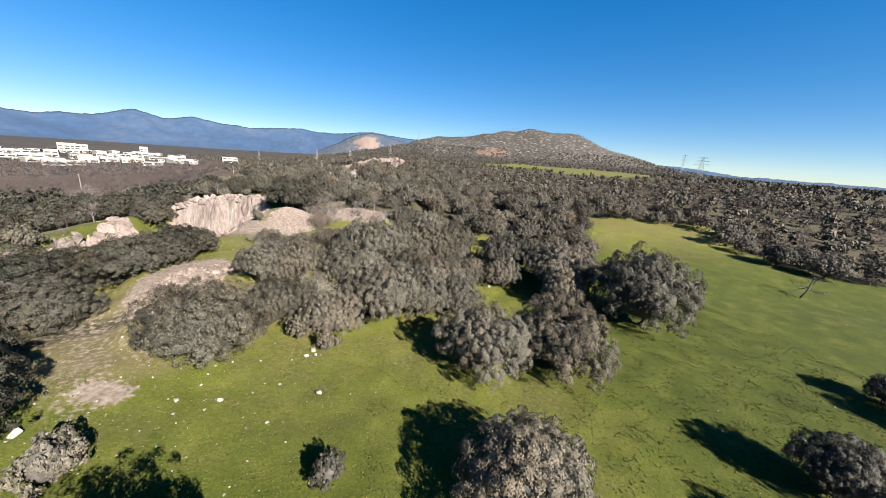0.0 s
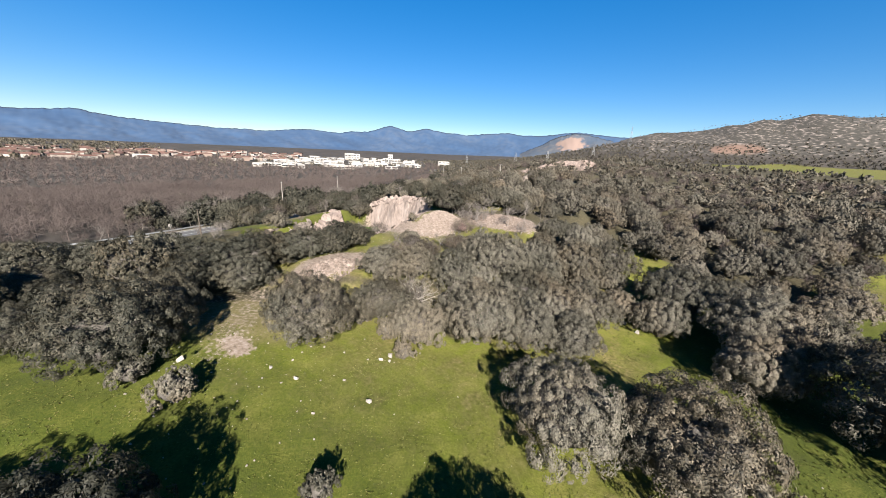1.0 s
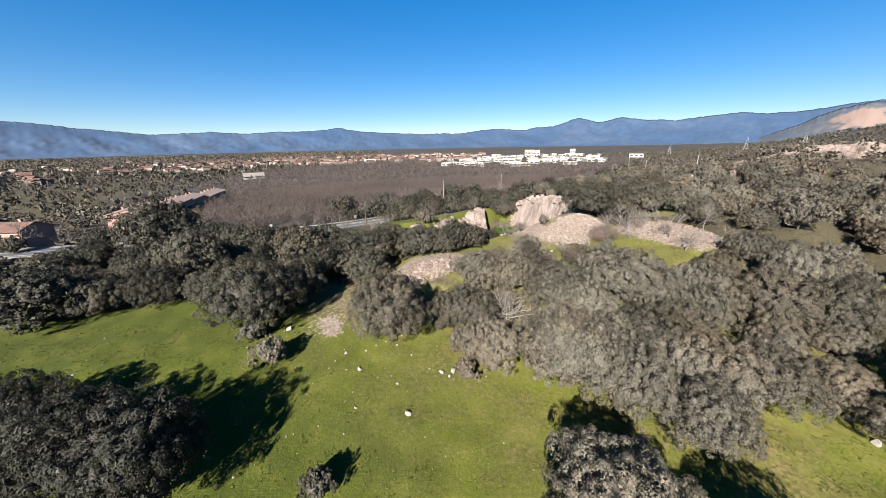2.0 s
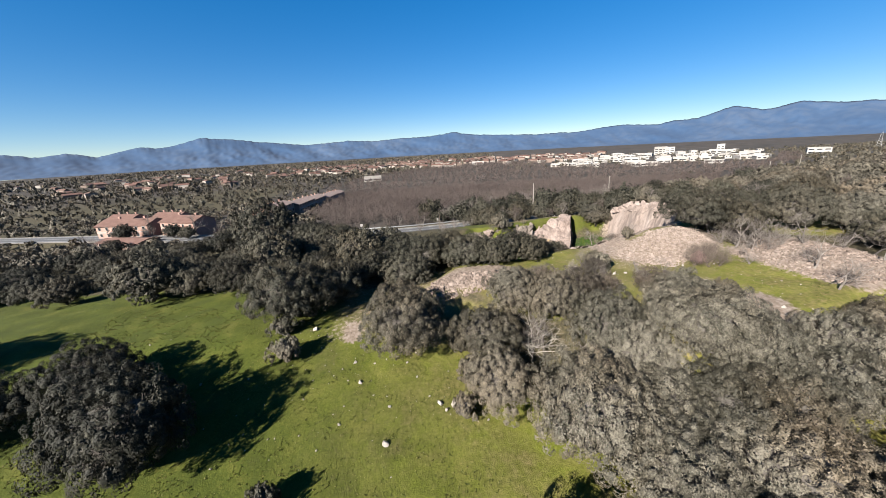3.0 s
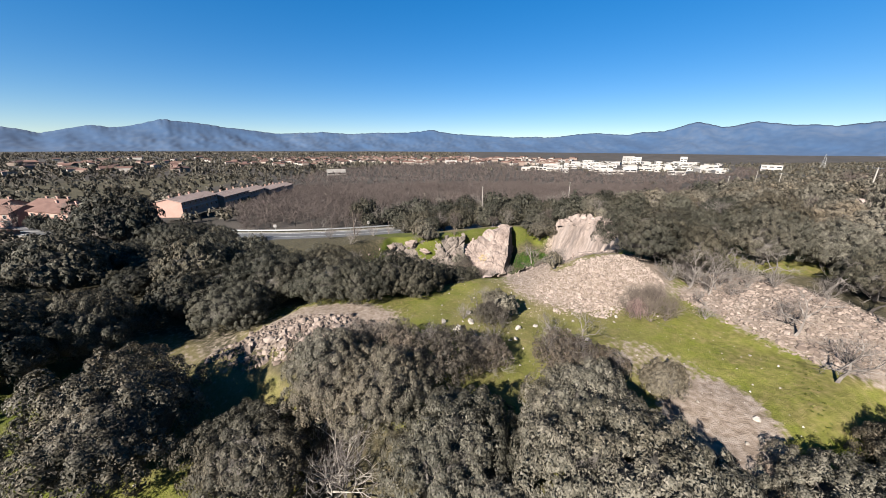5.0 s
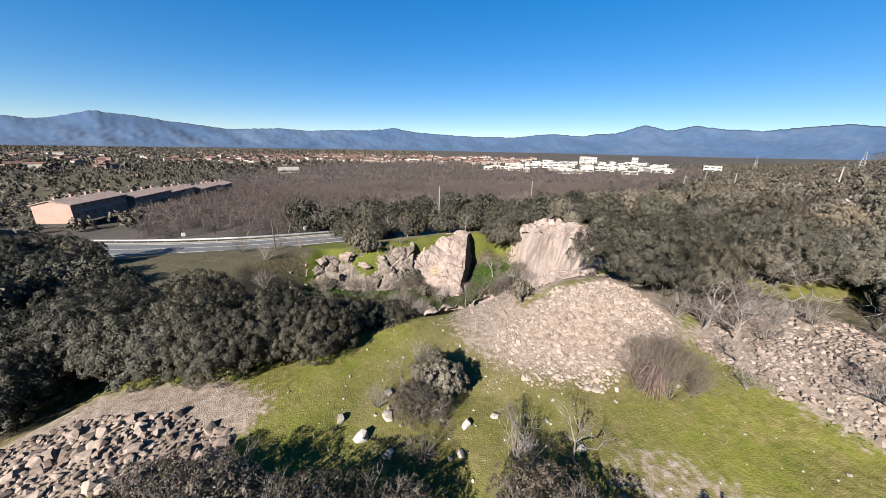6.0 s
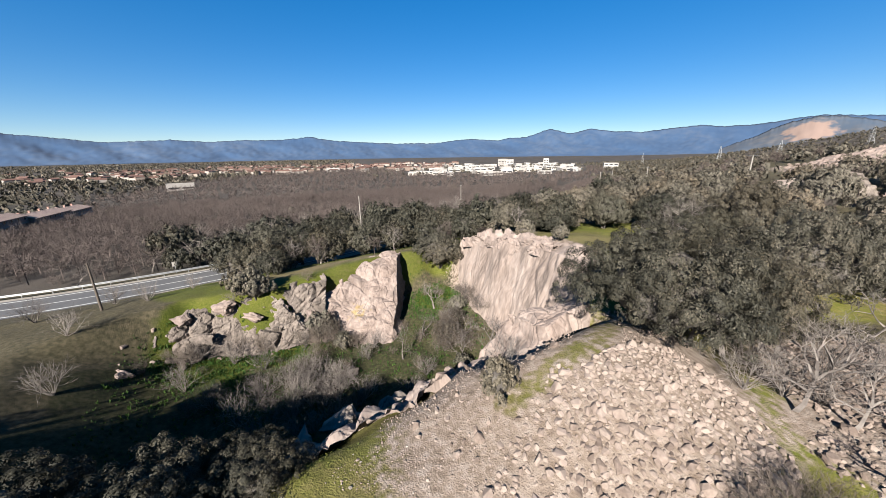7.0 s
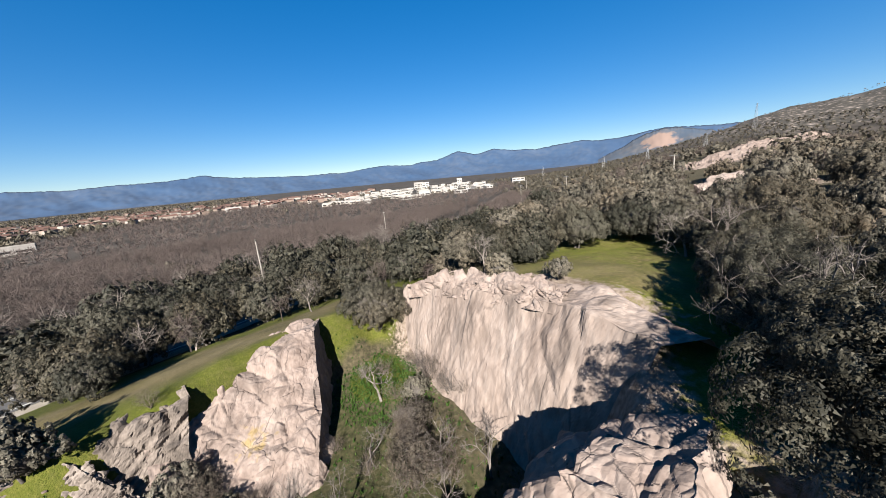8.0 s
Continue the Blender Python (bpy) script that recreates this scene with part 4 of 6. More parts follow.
def loft(name, lines, seed, rough=0.5, block=1.4, steps=(70, 44), material=None, label="", stretch=1.0, facets=(1.0, 0.35, 0.35), cleft=0.5, parent=None):
    """A rock face laid over rows of points, from its foot up and back, broken into blocks."""
    g = np.array(lines, float)
    nu, nv = steps
    u, v = np.linspace(0, g.shape[1] - 1, nu), np.linspace(0, g.shape[0] - 1, nv)
    a = np.stack([[np.interp(u, np.arange(g.shape[1]), row[:, k]) for row in g] for k in range(3)], axis=2)
    s = np.stack([[np.interp(v, np.arange(g.shape[0]), a[:, i, k]) for i in range(nu)] for k in range(3)], axis=2)
    du, dv = np.gradient(s, axis=0), np.gradient(s, axis=1)
    n = np.cross(du, dv)
    n /= np.linalg.norm(n, axis=2)[..., None] + 1e-9
    if n[..., 2].mean() < 0:
        n = -n
    out = np.zeros_like(s)
    for i in range(nu):
        for j in range(nv):
            p = Vector(s[i, j])
            q = Vector((p.x / block, p.y / block, p.z / block / stretch)) + Vector((seed, 0, 0))
            warp = q + 0.18 * noise.noise_vector(q * 1.3)
            h = 0.0
            for k, w in ((1.0, facets[0]), (2.7, facets[1]), (6.5, facets[1] * 0.22)):
                gap, heart = noise.voronoi(warp * k)
                c = heart[0]
                edge = min(1.0, (gap[1] - gap[0]) * 4.0)
                h += w * edge * (0.9 * noise.noise(c * 5.3) + 0.8 * noise.noise_vector(c * 3.7).dot(warp * k - c))
                h += w * cleft * (edge - 1.0)
            h = rough * (h + facets[2] * noise.fractal(q * 0.5, 0.8, 2.1, 6))
            out[i, j] = s[i, j] + n[i, j] * h + np.array(noise.noise_vector(q * 2.7)) * rough * 0.05
    i = (np.arange(nu - 1)[:, None] * nv + np.arange(nv - 1)[None]).ravel()
    ob = piece(name, mesh_of(name, out.reshape(-1, 3), np.stack([i, i + nv, i + nv + 1, i + 1], axis=1), material or ROCK), parent)
    if label:
        tagged(ob, label, "rock", kind="structure")
    return ob


def rock_mesh(seed, material):
    """An angular boulder of about size 1: a cut block with broken faces."""
    rng = np.random.default_rng(400 + seed)
    bm = bmesh.new()
    for p in rng.normal(size=(24, 3)):
        p = p / max(abs(p)) * 0.5 * rng.uniform(0.82, 1.05)
        bm.verts.new(p)
    r = bmesh.ops.convex_hull(bm, input=bm.verts[:])
    bmesh.ops.delete(bm, geom=[g for g in r["geom_interior"] if isinstance(g, bmesh.types.BMVert)], context="VERTS")
    bmesh.ops.subdivide_edges(bm, edges=bm.edges[:], cuts=4, use_grid_fill=True)
    off = Vector((seed * 3.1, seed * 1.7, 0))
    for v in bm.verts:
        v.co *= 1 + 0.17 * terrace(noise.noise(v.co * 3.4 + off) * 1.6) + 0.07 * noise.fractal(v.co * 6 + off, 0.8, 2.0, 5)
    me = bpy.data.meshes.new("boulder")
    bm.to_mesh(me)
    bm.free()
    me.materials.append(material)
    return me


def stone_mesh(seed, material):
    """A broken stone of about size 1: the hull of a few points."""
    rng = np.random.default_rng(seed)
    bm = bmesh.new()
    for p in rng.normal(size=(19, 3)):
        p = (0.45 * p / np.linalg.norm(p) + 0.55 * p / max(abs(p))) * np.array((0.58, 0.46, 0.34)) * rng.uniform(0.8, 1.05)
        bm.verts.new(p)
    r = bmesh.ops.convex_hull(bm, input=bm.verts[:])
    bmesh.ops.delete(bm, geom=[g for g in r["geom_interior"] if isinstance(g, bmesh.types.BMVert)], context="VERTS")
    bmesh.ops.triangulate(bm, faces=bm.faces[:])
    me = bpy.data.meshes.new("stone")
    bm.to_mesh(me)
    bm.free()
    me.materials.append(material)
    return me


def arrays_of(me):
    v = np.empty(len(me.vertices) * 3)
    me.vertices.foreach_get("co", v)
    return v.reshape(-1, 3), np.array([tuple(p.vertices) for p in me.polygons])


STONES = [stone_mesh(200 + i, STONE) for i in range(8)]


def tumble(rng, x, y, size, up=-0.04):
    z = ground(np.array((x, x + 0.6, x)), np.array((y, y, y + 0.6)))
    lie = Vector((0, 0, 1)).rotation_difference(Vector((z[0] - z[1], z[0] - z[2], 0.6))).to_matrix().to_4x4()
    return Matrix.Translation((x, y, float(z[0]) + size * up)) @ lie @ Euler(rng.normal(0, 0.55, 3) + np.array((0, 0, rng.uniform(0, 6.28)))).to_matrix().to_4x4() @ Matrix.Diagonal((size, size, size, 1))


def in_spot(cx, cy, rx, ry, turn=0.0, ragged=0.25):
    return lambda x, y: spot(x, y, cx, cy, rx, ry, turn) + ragged * wobble(x, y, 3.5, 4) > 0.55


def loose(name, label, pts, sizes, rng, up=0.0, material=STONE):
    """Many stones as one joined mesh."""
    shapes = [arrays_of(m) for m in STONES]
    chunks = []
    for (x, y), s in zip(pts, sizes):
        v, f = shapes[rng.integers(len(shapes))]
        m = np.array(tumble(rng, x, y, s, up))
        chunks.append((v @ m[:3, :3].T + m[:3, 3], f))
    tagged(new(name, mesh_of(name, *join(chunks), material)), label, "stones", kind="stuff")


def stone_bed(name, label, pts, sizes, rng, heart):
    """A bed of stones: the 300 round its heart one by one, the rest joined."""
    bed = tagged(new(name), label, "rubble", kind="structure")
    order = np.argsort(np.hypot(pts[:, 0] - heart[0], pts[:, 1] - heart[1]))
    for k in order[:300]:
        piece("stone", STONES[rng.integers(len(STONES))], bed, tumble(rng, *pts[k], float(sizes[k]), 0.03))
    loose("scattered_" + name, "smaller broken stones round the bank", pts[order[300:]], sizes[order[300:]], rng)


def build_rubble():
    rng = np.random.default_rng(21)
    heap = tagged(new("rubble_heap"), "steep heap of pale pinkish broken quarry stones", "rubble", kind="structure")
    pts = scatter(rng, -46, -22, 58, 86, 0.23, lambda x, y: in_spot(-31.2, 70.4, 5.0, 8.4)(x, y) & (rng.random(np.shape(x)) < 0.06 + sstep(-3.5, 0.5, 0.5 * (x + 31.2) + 0.85 * (y - 70.4) + 1.2 * wobble(x, y, 3, 4))), 120000)
    near = np.argsort(np.hypot(pts[:, 0] + 31, pts[:, 1] - 70))
    for k in near[:300]:
        x, y = pts[k]
        piece("stone", STONES[rng.integers(len(STONES))], heap, tumble(rng, x, y, float(min(0.62, rng.gamma(1.5, 0.11) + 0.13))))
    rest = pts[near[300:]]
    loose("scattered_rubble", "smaller broken stones over the heap's flanks", rest, np.minimum(0.6, rng.gamma(1.5, 0.105, len(rest)) + 0.12), rng)
    fine = scatter(rng, -46, -24, 56, 86, 0.13, lambda x, y: (np.maximum(spot(x, y, -36.2, 69.5, 6.5, 9.5), spot(x, y, -32.5, 66.5, 5, 6)) + 0.6 * wobble(x, y, 5, 2) > 0.5) & (near_path(x, y, [(-39, 79), (-36, 74), (-36.5, 68)], 1.3) < 0.3), 40000)[:14000]
    loose("scree", "fine pinkish gravel and scree on the spoil heap", fine, rng.gamma(1.5, 0.024, len(fine)) + 0.035, rng)
    a = scatter(rng, -40, -22, 28, 56, 0.25, lambda x, y: in_spot(-30.0, 38.5, 3.6, 8.5, -0.1)(x, y), 40000)
    stone_bed("spoil_bank", "bank of broken stones spilling from the spoil mound", a, rng.gamma(1.7, 0.115, len(a)) + 0.16, rng, (-30, 39))
    b = scatter(rng, -36, -8, 74, 100, 0.25, lambda x, y: in_spot(-22.5, 84.5, 10.0, 6.5, -0.4)(x, y), 60000)
    edge = scatter(rng, -29, -13, 76.4, 83, 0.25, lambda x, y: (np.abs(x + 21.5) < 6.5) & (y > 77.2 + 0.5 * wobble(x, y, 2.5, 5)) & (rng.random(np.shape(x)) < 0.75) & ~in_spot(-22.5, 84.5, 10.0, 6.5, -0.4, 0.0)(x, y), 9000)
    b = np.concatenate([b, edge])
    stone_bed("stone_slope", "pale slope of broken quarry stones", b, rng.gamma(1.6, 0.10, len(b)) + 0.12, rng, (-22, 80))
    c = scatter(rng, -47, -31, 60, 86, 0.42, lambda x, y: (in_spot(-37.5, 72.5, 4.5, 10)(x, y)) & (x > -43) & (rng.random(np.shape(x)) < 0.25 + 0.25 * wobble(x, y, 4, 6)) & (near_path(x, y, [(-39, 79), (-36, 74), (-36.5, 68)], 1.3) < 0.5), 9000)
    loose("ledge_stones", "loose stones on the ledges above the pit", c, rng.gamma(1.3, 0.13, len(c)) + 0.08, rng)
    d = scatter(rng, -34, -10, 12, 36, 0.75, lambda x, y: (rng.random(np.shape(x)) < 0.85 * np.exp(-(((x + 24) / 5.0) ** 2 + ((y - 20) / 6.0) ** 2)) + 0.05), 2600)
    e = scatter(rng, -45, 90, -20, 110, 1.6, lambda x, y: (open_grass(x, y) > 0.5) & (rng.random(np.shape(x)) < 0.35), 2600)
    f = scatter(rng, -42, -8, 50, 84, 0.8, lambda x, y: (signed(LAWN_TOP, x, y) > 0) & (rng.random(np.shape(x)) < 0.25 + 0.9 * spot(x, y, -27, 57, 4.5, 7)), 3200)
    g = np.concatenate([d, e, f])
    loose("field_stones", "small pale stones scattered over the grass", g, rng.gamma(1.6, 0.045, len(g)) + 0.05, rng, 0.15, FIELDSTONE)
    h = scatter(rng, -72, -30, 130, 260, 1.3, lambda x, y: in_spot(-45, 152, 11, 6)(x, y) | in_spot(-52, 226, 16, 14)(x, y), 12000)
    loose("outcrop_stones", "broken stones below distant outcrops", h, rng.gamma(4, 0.22, len(h)) + 0.4, rng)
    i = scatter(rng, -82, -62, 44, 74, 1.9, lambda x, y: (np.abs(signed(PIT, x, y) - 2.2) < 1.8), 5000)
    loose("pit_edge_stones", "broken rock along the pit's edge", i, rng.gamma(1.5, 0.20, len(i)) + 0.15, rng)
    pale = [stone_mesh(220 + k, FIELDSTONE) for k in range(5)]
    for x, y, s in ((-10, 26.3, 0.75), (-17.4, 23.8, 0.62), (-20.5, 23.1, 0.5), (-26.7, 17.8, 0.85), (-13.2, 31.4, 0.7), (-12.4, 31.9, 0.55), (-12.9, 32.6, 0.8), (7.3, 65.4, 0.8), (8.6, 62, 0.9), (10.6, 60.5, 0.9), (-24.5, 60.8, 0.9), (-26.8, 58.3, 0.7), (-25.2, 57.4, 0.6), (-28.6, 54.2, 0.9), (-27.6, 52.6, 1.0), (-26.2, 53.8, 0.8), (-29.2, 51.6, 0.8), (-30.6, 54.6, 0.7), (-27.0, 60.2, 0.6), (-23.4, 63.4, 0.6)):
        st = new("stone", pale[rng.integers(len(pale))])
        st.matrix_basis = tumble(rng, x, y, 0.75 * s, 0.22)
        tagged(st, "pale angular granite stone lying in the grass", "stone", "stones in the grass")


def build_quarry():
    loft("pale_wall", [
        [(-72, 88.0, -0.5), (-67, 86.2, -2.6), (-61, 84.6, -3.2), (-55.5, 83.2, -3.6), (-51, 82.4, -4.2), (-46.8, 81.6, -4.4)],
        [(-72.2, 89.0, 2.2), (-67, 87.4, 2.0), (-60.8, 86.0, 2.2), (-55, 84.7, 2.4), (-50.2, 83.8, 2.4), (-45.6, 82.6, 2.2)],
        [(-72.5, 90.2, 4.6), (-67, 89.0, 6.0), (-60.8, 88.0, 7.3), (-54.6, 86.9, 8.4), (-49.2, 85.6, 9.3), (-43.4, 83.0, 9.4)],
        [(-72.5, 92.5, 4.6), (-67, 91.6, 6.4), (-60.6, 90.8, 7.7), (-53.8, 89.6, 9.1), (-47.6, 88.2, 9.7), (-41.6, 84.6, 9.6)],
        [(-72.5, 94.5, 3.8), (-67, 94.0, 5.6), (-60.6, 93.4, 6.9), (-53.4, 92.4, 8.2), (-46.6, 91.0, 7.8), (-41.0, 88.5, 7.0)]],
        3, 0.42, 3.4, (230, 130), WALLROCK, "smooth pale streaked quarry wall above the pit", 2.4, (0.8, 0.22, 0.9), 0.35)
    loft("quarry_brow", [
        [(-71, 89.0, 4.0), (-67, 88.4, 5.2), (-62, 87.6, 6.4), (-57, 86.8, 7.2), (-53, 86.2, 7.8), (-50, 85.6, 8.2)],
        [(-71, 89.2, 5.4), (-67, 88.8, 6.9), (-62, 88.3, 8.0), (-57, 87.7, 8.9), (-53, 86.9, 9.6), (-50, 86.2, 9.6)],
        [(-71, 91.2, 5.6), (-67, 90.9, 7.2), (-62, 90.3, 8.5), (-57, 89.6, 9.3), (-53, 88.8, 9.9), (-50, 87.6, 9.6)],
        [(-71, 93.2, 5.0), (-67, 93.0, 6.6), (-62, 92.6, 7.7), (-57, 92.0, 8.6), (-53, 91.0, 8.8), (-50, 89.4, 8.6)],
        [(-71, 94.8, 3.4), (-67, 94.8, 4.6), (-62, 94.4, 6.0), (-57, 93.8, 7.0), (-53, 92.8, 7.4), (-50, 90.6, 7.6)]],
        53, 0.75, 2.0, (150, 80), ROCK, "jagged broken blocks along the top of the quarry wall", 0.8, (1.1, 0.3, 0.5), 0.6)
    loft("quarry_fin", [
        [(-76.4, 81.2, -1.5), (-73.0, 79.2, -5.2), (-70.0, 77.5, -5.4), (-66.7, 75.9, -5.4), (-64.0, 74.1, -5.4), (-62.6, 72.6, -5.4)],
        [(-77.0, 80.4, 3.3), (-73.6, 78.2, 3.9), (-70.6, 76.7, 0.9), (-67.3, 75.2, -1.0), (-64.7, 73.4, -2.7), (-63.2, 72.2, -5.2)],
        [(-77.9, 78.4, 3.5), (-74.5, 76.2, 3.6), (-71.5, 74.6, 1.0), (-68.2, 73.1, -1.2), (-65.5, 71.6, -2.8), (-64.0, 70.8, -5.2)],
        [(-78.6, 75.2, 3.0), (-75.6, 73.2, 2.7), (-72.6, 71.8, 0.2), (-69.6, 70.6, -1.8), (-67.0, 69.6, -3.2), (-65.2, 69.0, -5.2)],
        [(-78.4, 70.6, 2.2), (-75.6, 69.2, 1.9), (-73.0, 68.2, -0.2), (-70.8, 67.4, -2.2), (-69.0, 66.8, -4.0), (-67.0, 66.4, -5.4)],
        [(-77.8, 65.0, 1.4), (-75.2, 64.2, 1.5), (-72.8, 63.6, 0.0), (-71.0, 63.4, -2.0), (-69.6, 63.2, -3.8), (-68.0, 63.0, -5.4)]],
        9, 0.58, 3.1, (210, 210), FINROCK, "pale pink granite buttress with a sheer shaded side", 1.5, (1.0, 0.34, 0.6), 0.6)
    loft("quarry_ledge", [
        [(-52.0, 76.0, -5.2), (-51.1, 74.0, -5.2), (-48.6, 72.9, -5.0), (-46.2, 71.8, -3.5), (-44.0, 71.2, 1.0), (-42.0, 70.6, 2.0)],
        [(-51.2, 76.4, -3.0), (-50.0, 74.4, -1.0), (-48.0, 73.4, 0.4), (-45.6, 72.4, 1.4), (-43.2, 72.0, 2.2), (-41.2, 71.4, 2.2)],
        [(-50.4, 77.4, -2.4), (-49.0, 75.8, -0.4), (-46.8, 75.2, 1.4), (-44.6, 75.0, 2.4), (-42.2, 74.6, 3.2), (-40.0, 74.0, 3.0)],
        [(-49.6, 78.2, 0.0), (-47.8, 76.6, 3.4), (-45.3, 76.0, 6.2), (-42.9, 75.9, 6.6), (-40.9, 75.6, 7.2), (-39.0, 75.4, 4.5)],
        [(-48.6, 79.6, 2.0), (-47.0, 77.8, 4.2), (-44.8, 77.8, 6.6), (-42.8, 78.0, 7.0), (-41.0, 77.8, 7.8), (-39.2, 77.4, 5.0)],
        [(-48.0, 81.5, 2.6), (-46.4, 80.5, 4.6), (-44.4, 80.6, 6.4), (-42.6, 80.6, 7.2), (-41.0, 80.6, 8.0), (-39.2, 80.4, 5.0)]],
        17, 0.46, 2.7, (220, 190), ROCK, "big smooth pale blocks stepping down into the pit", 1.1, (1.1, 0.22, 0.35), 0.7)
    loft("quarry_bank", [
        [(-49.6, 73, -5.0), (-48.6, 68, -4.8), (-46.8, 63, -4.8), (-45.4, 58, -4)],
        [(-47.4, 72.6, -0.6), (-46.8, 68, -0.4), (-45.2, 63, 0.2), (-44.4, 58, 0.6)],
        [(-45.6, 72.2, 1.0), (-45.6, 68, 1.2), (-44.4, 63, 1.6), (-43.8, 58, 1.6)],
        [(-44.2, 71.8, 3.4), (-44.2, 68, 4.2), (-43.2, 63, 4.4), (-42.6, 58, 4.4)],
        [(-41.8, 71.6, 4.6), (-41.8, 68, 5.6), (-41.4, 63, 5.4), (-41, 58, 5.2)]],
        23, 0.7, 2.4, (110, 90), ROCK, "broken rock bank dropping into the pit", 1.2, (0.9, 0.3, 0.5), 0.6)
    rocks = [rock_mesh(i, GREYROCK if i % 2 else ROCK) for i in range(6)]
    loft("quarry_rim", [
        [(-68.2, 39, -3.4), (-70.4, 47, -4.4), (-70.8, 53, -4.8), (-69.4, 59, -4.8), (-69.4, 66, -4.6)],
        [(-70.2, 38.8, -2.0), (-72.4, 47, -2.6), (-72.8, 53, -2.4), (-71.4, 59.5, -2.2), (-71.4, 66, -1.2)],
        [(-72.2, 38.6, -0.2), (-74.4, 47, 0.3), (-74.8, 53, 0.9), (-73.6, 60, 1.2), (-73.4, 67, 2.6)],
        [(-74.2, 38.4, 0.2), (-76.2, 47, 0.8), (-76.6, 53, 1.4), (-75.2, 60, 1.7), (-75.2, 67, 2.7)],
        [(-76.2, 38.2, -0.7), (-78.2, 47, -0.5), (-78.6, 53, 0.7), (-77.2, 60, 0.9), (-77.2, 67, 1.3)]],
        41, 0.75, 2.4, (190, 110), GREYROCK, "broken grey granite rim along the pit", 0.8, (1.2, 0.35, 0.6), 0.5)
    loft("leaning_slab", [
        [(-73.6, 57.6, 0.2), (-72.2, 59.0, -1.8), (-70.8, 60.4, -3.8), (-69.6, 61.8, -5.2)],
        [(-74.2, 58.6, 2.6), (-72.6, 60.2, 1.1), (-71.0, 61.7, -1.0), (-69.4, 63.2, -3.4)],
        [(-74.7, 59.3, 2.5), (-73.1, 60.8, 0.9), (-71.3, 62.3, -1.2), (-69.7, 63.6, -3.8)],
        [(-74.9, 59.7, 0.4), (-73.3, 61.2, -1.4), (-71.5, 62.7, -3.6), (-69.9, 64.0, -5.4)]],
        61, 0.5, 1.5, (90, 60), GREYROCK, "thin slab of grey granite leaning into the pit", 0.7, (0.9, 0.4, 0.4), 0.6)
    rows = ((-74.2, 54.2, 0.8, 2.8, 1.6, 1.5, 0.9, 0.4), (-72.2, 51.6, -1.9, 2.4, 1.2, 1.5, 1.2, 0.5), (-72.8, 57.2, -0.8, 3.0, 1.0, 1.6, 0.6, 0.7), (-75.0, 57.6, 1.6, 2.2, 1.2, 1.1, 0.2, 0.3), (-74.2, 49.8, 0.2, 2.0, 1.2, 1.2, 2.2, 0.4),
            (-73.4, 46.0, -1.8, 3.0, 2.6, 2.0, 0.5, 0.3), (-68.8, 45.0, -2.6, 2.6, 1.2, 2.8, 0.8, 0.6), (-47.8, 66.4, -1.4, 2.8, 3.2, 3.4, 0.4, 0.1), (-49.0, 72.2, -2.0, 3.0, 3.4, 3.2, 1.0, 0.1),
            (-45.2, 61.6, 2.2, 2.6, 2.0, 2.2, 0.7, 0.3), (-46.4, 58.8, 0.0, 3.0, 2.2, 2.0, 0.2, 0.2), (-60, 66.0, -4.8, 1.6, 1.4, 1.0, 0.4, 0.1),
            (-47, 152, 11.4, 7, 4, 4.6, 0.3, 0.2), (-40, 156, 12.2, 6, 4, 4.4, 1.0, 0.2), (-43, 147, 11.0, 5, 5, 4, 2.0, 0.2), (-42, 161, 12.6, 6, 4, 4, 0.5, 0.2), (-49, 146, 10.6, 4, 3.4, 3.4, 1.3, 0.3), (-38, 150, 11.4, 5, 4, 3.6, 2.4, 0.2))
    for k, (x, y, z, sx, sy, sz, turn, lean) in enumerate(rows):
        ob = new("boulder", rocks[k % len(rocks)])
        ob.matrix_basis = Matrix.Translation((x, y, z)) @ Matrix.Rotation(turn, 4, "Z") @ Matrix.Rotation(lean, 4, "X") @ Matrix.Diagonal((sx, sy, sz, 1))
        tagged(ob, "angular pale granite boulder at the quarry's edge", "boulder", "boulders round the quarry")
    loft("far_outcrop", [
        [(-64, 204, 11.3), (-57, 200, 11.5), (-50, 203, 12.1), (-42, 212, 13.3), (-34, 224, 14.8), (-29, 234, 15.3)],
        [(-62, 214, 13.9), (-56, 210, 14.1), (-49, 213, 14.9), (-41, 222, 16.3), (-34, 232, 18.3), (-28, 239, 17.3)],
        [(-60, 226, 15.3), (-55, 224, 16.5), (-48, 228, 18.1), (-40, 233, 19.5), (-33, 238, 21.7), (-27, 243, 19.3)],
        [(-60, 236, 15.8), (-54, 236, 17.7), (-47, 238, 20.5), (-39, 240, 20.7), (-33, 243, 21.9), (-27, 247, 19.3)],
        [(-60, 246, 14.3), (-54, 246, 15.3), (-47, 248, 16.3), (-39, 249, 16.3), (-33, 251, 16.3), (-27, 254, 15.3)]],
        31, 1.1, 3.2, (80, 60), ROCK, "pale rock outcrop above the woods", 1.2)


# ---- leafless shrubs and trees ----
def bare_tree(seed, depth=4, forks=3, stems=1, spread=0.75, lift=0.2, thick=0.03, length=0.42):
    rng = np.random.default_rng(seed)
    out = []
    for k in range(stems):
        a = rng.uniform(0, 6.28)
        lean = 0.25 if stems == 1 else rng.uniform(0.2, 0.9)
        limbs(rng, (0, 0, -0.04), (lean * math.cos(a), lean * math.sin(a), 1), length * rng.uniform(0.85, 1.15), thick, depth, out, spread, lift, forks)
    return tubes(out, 3)


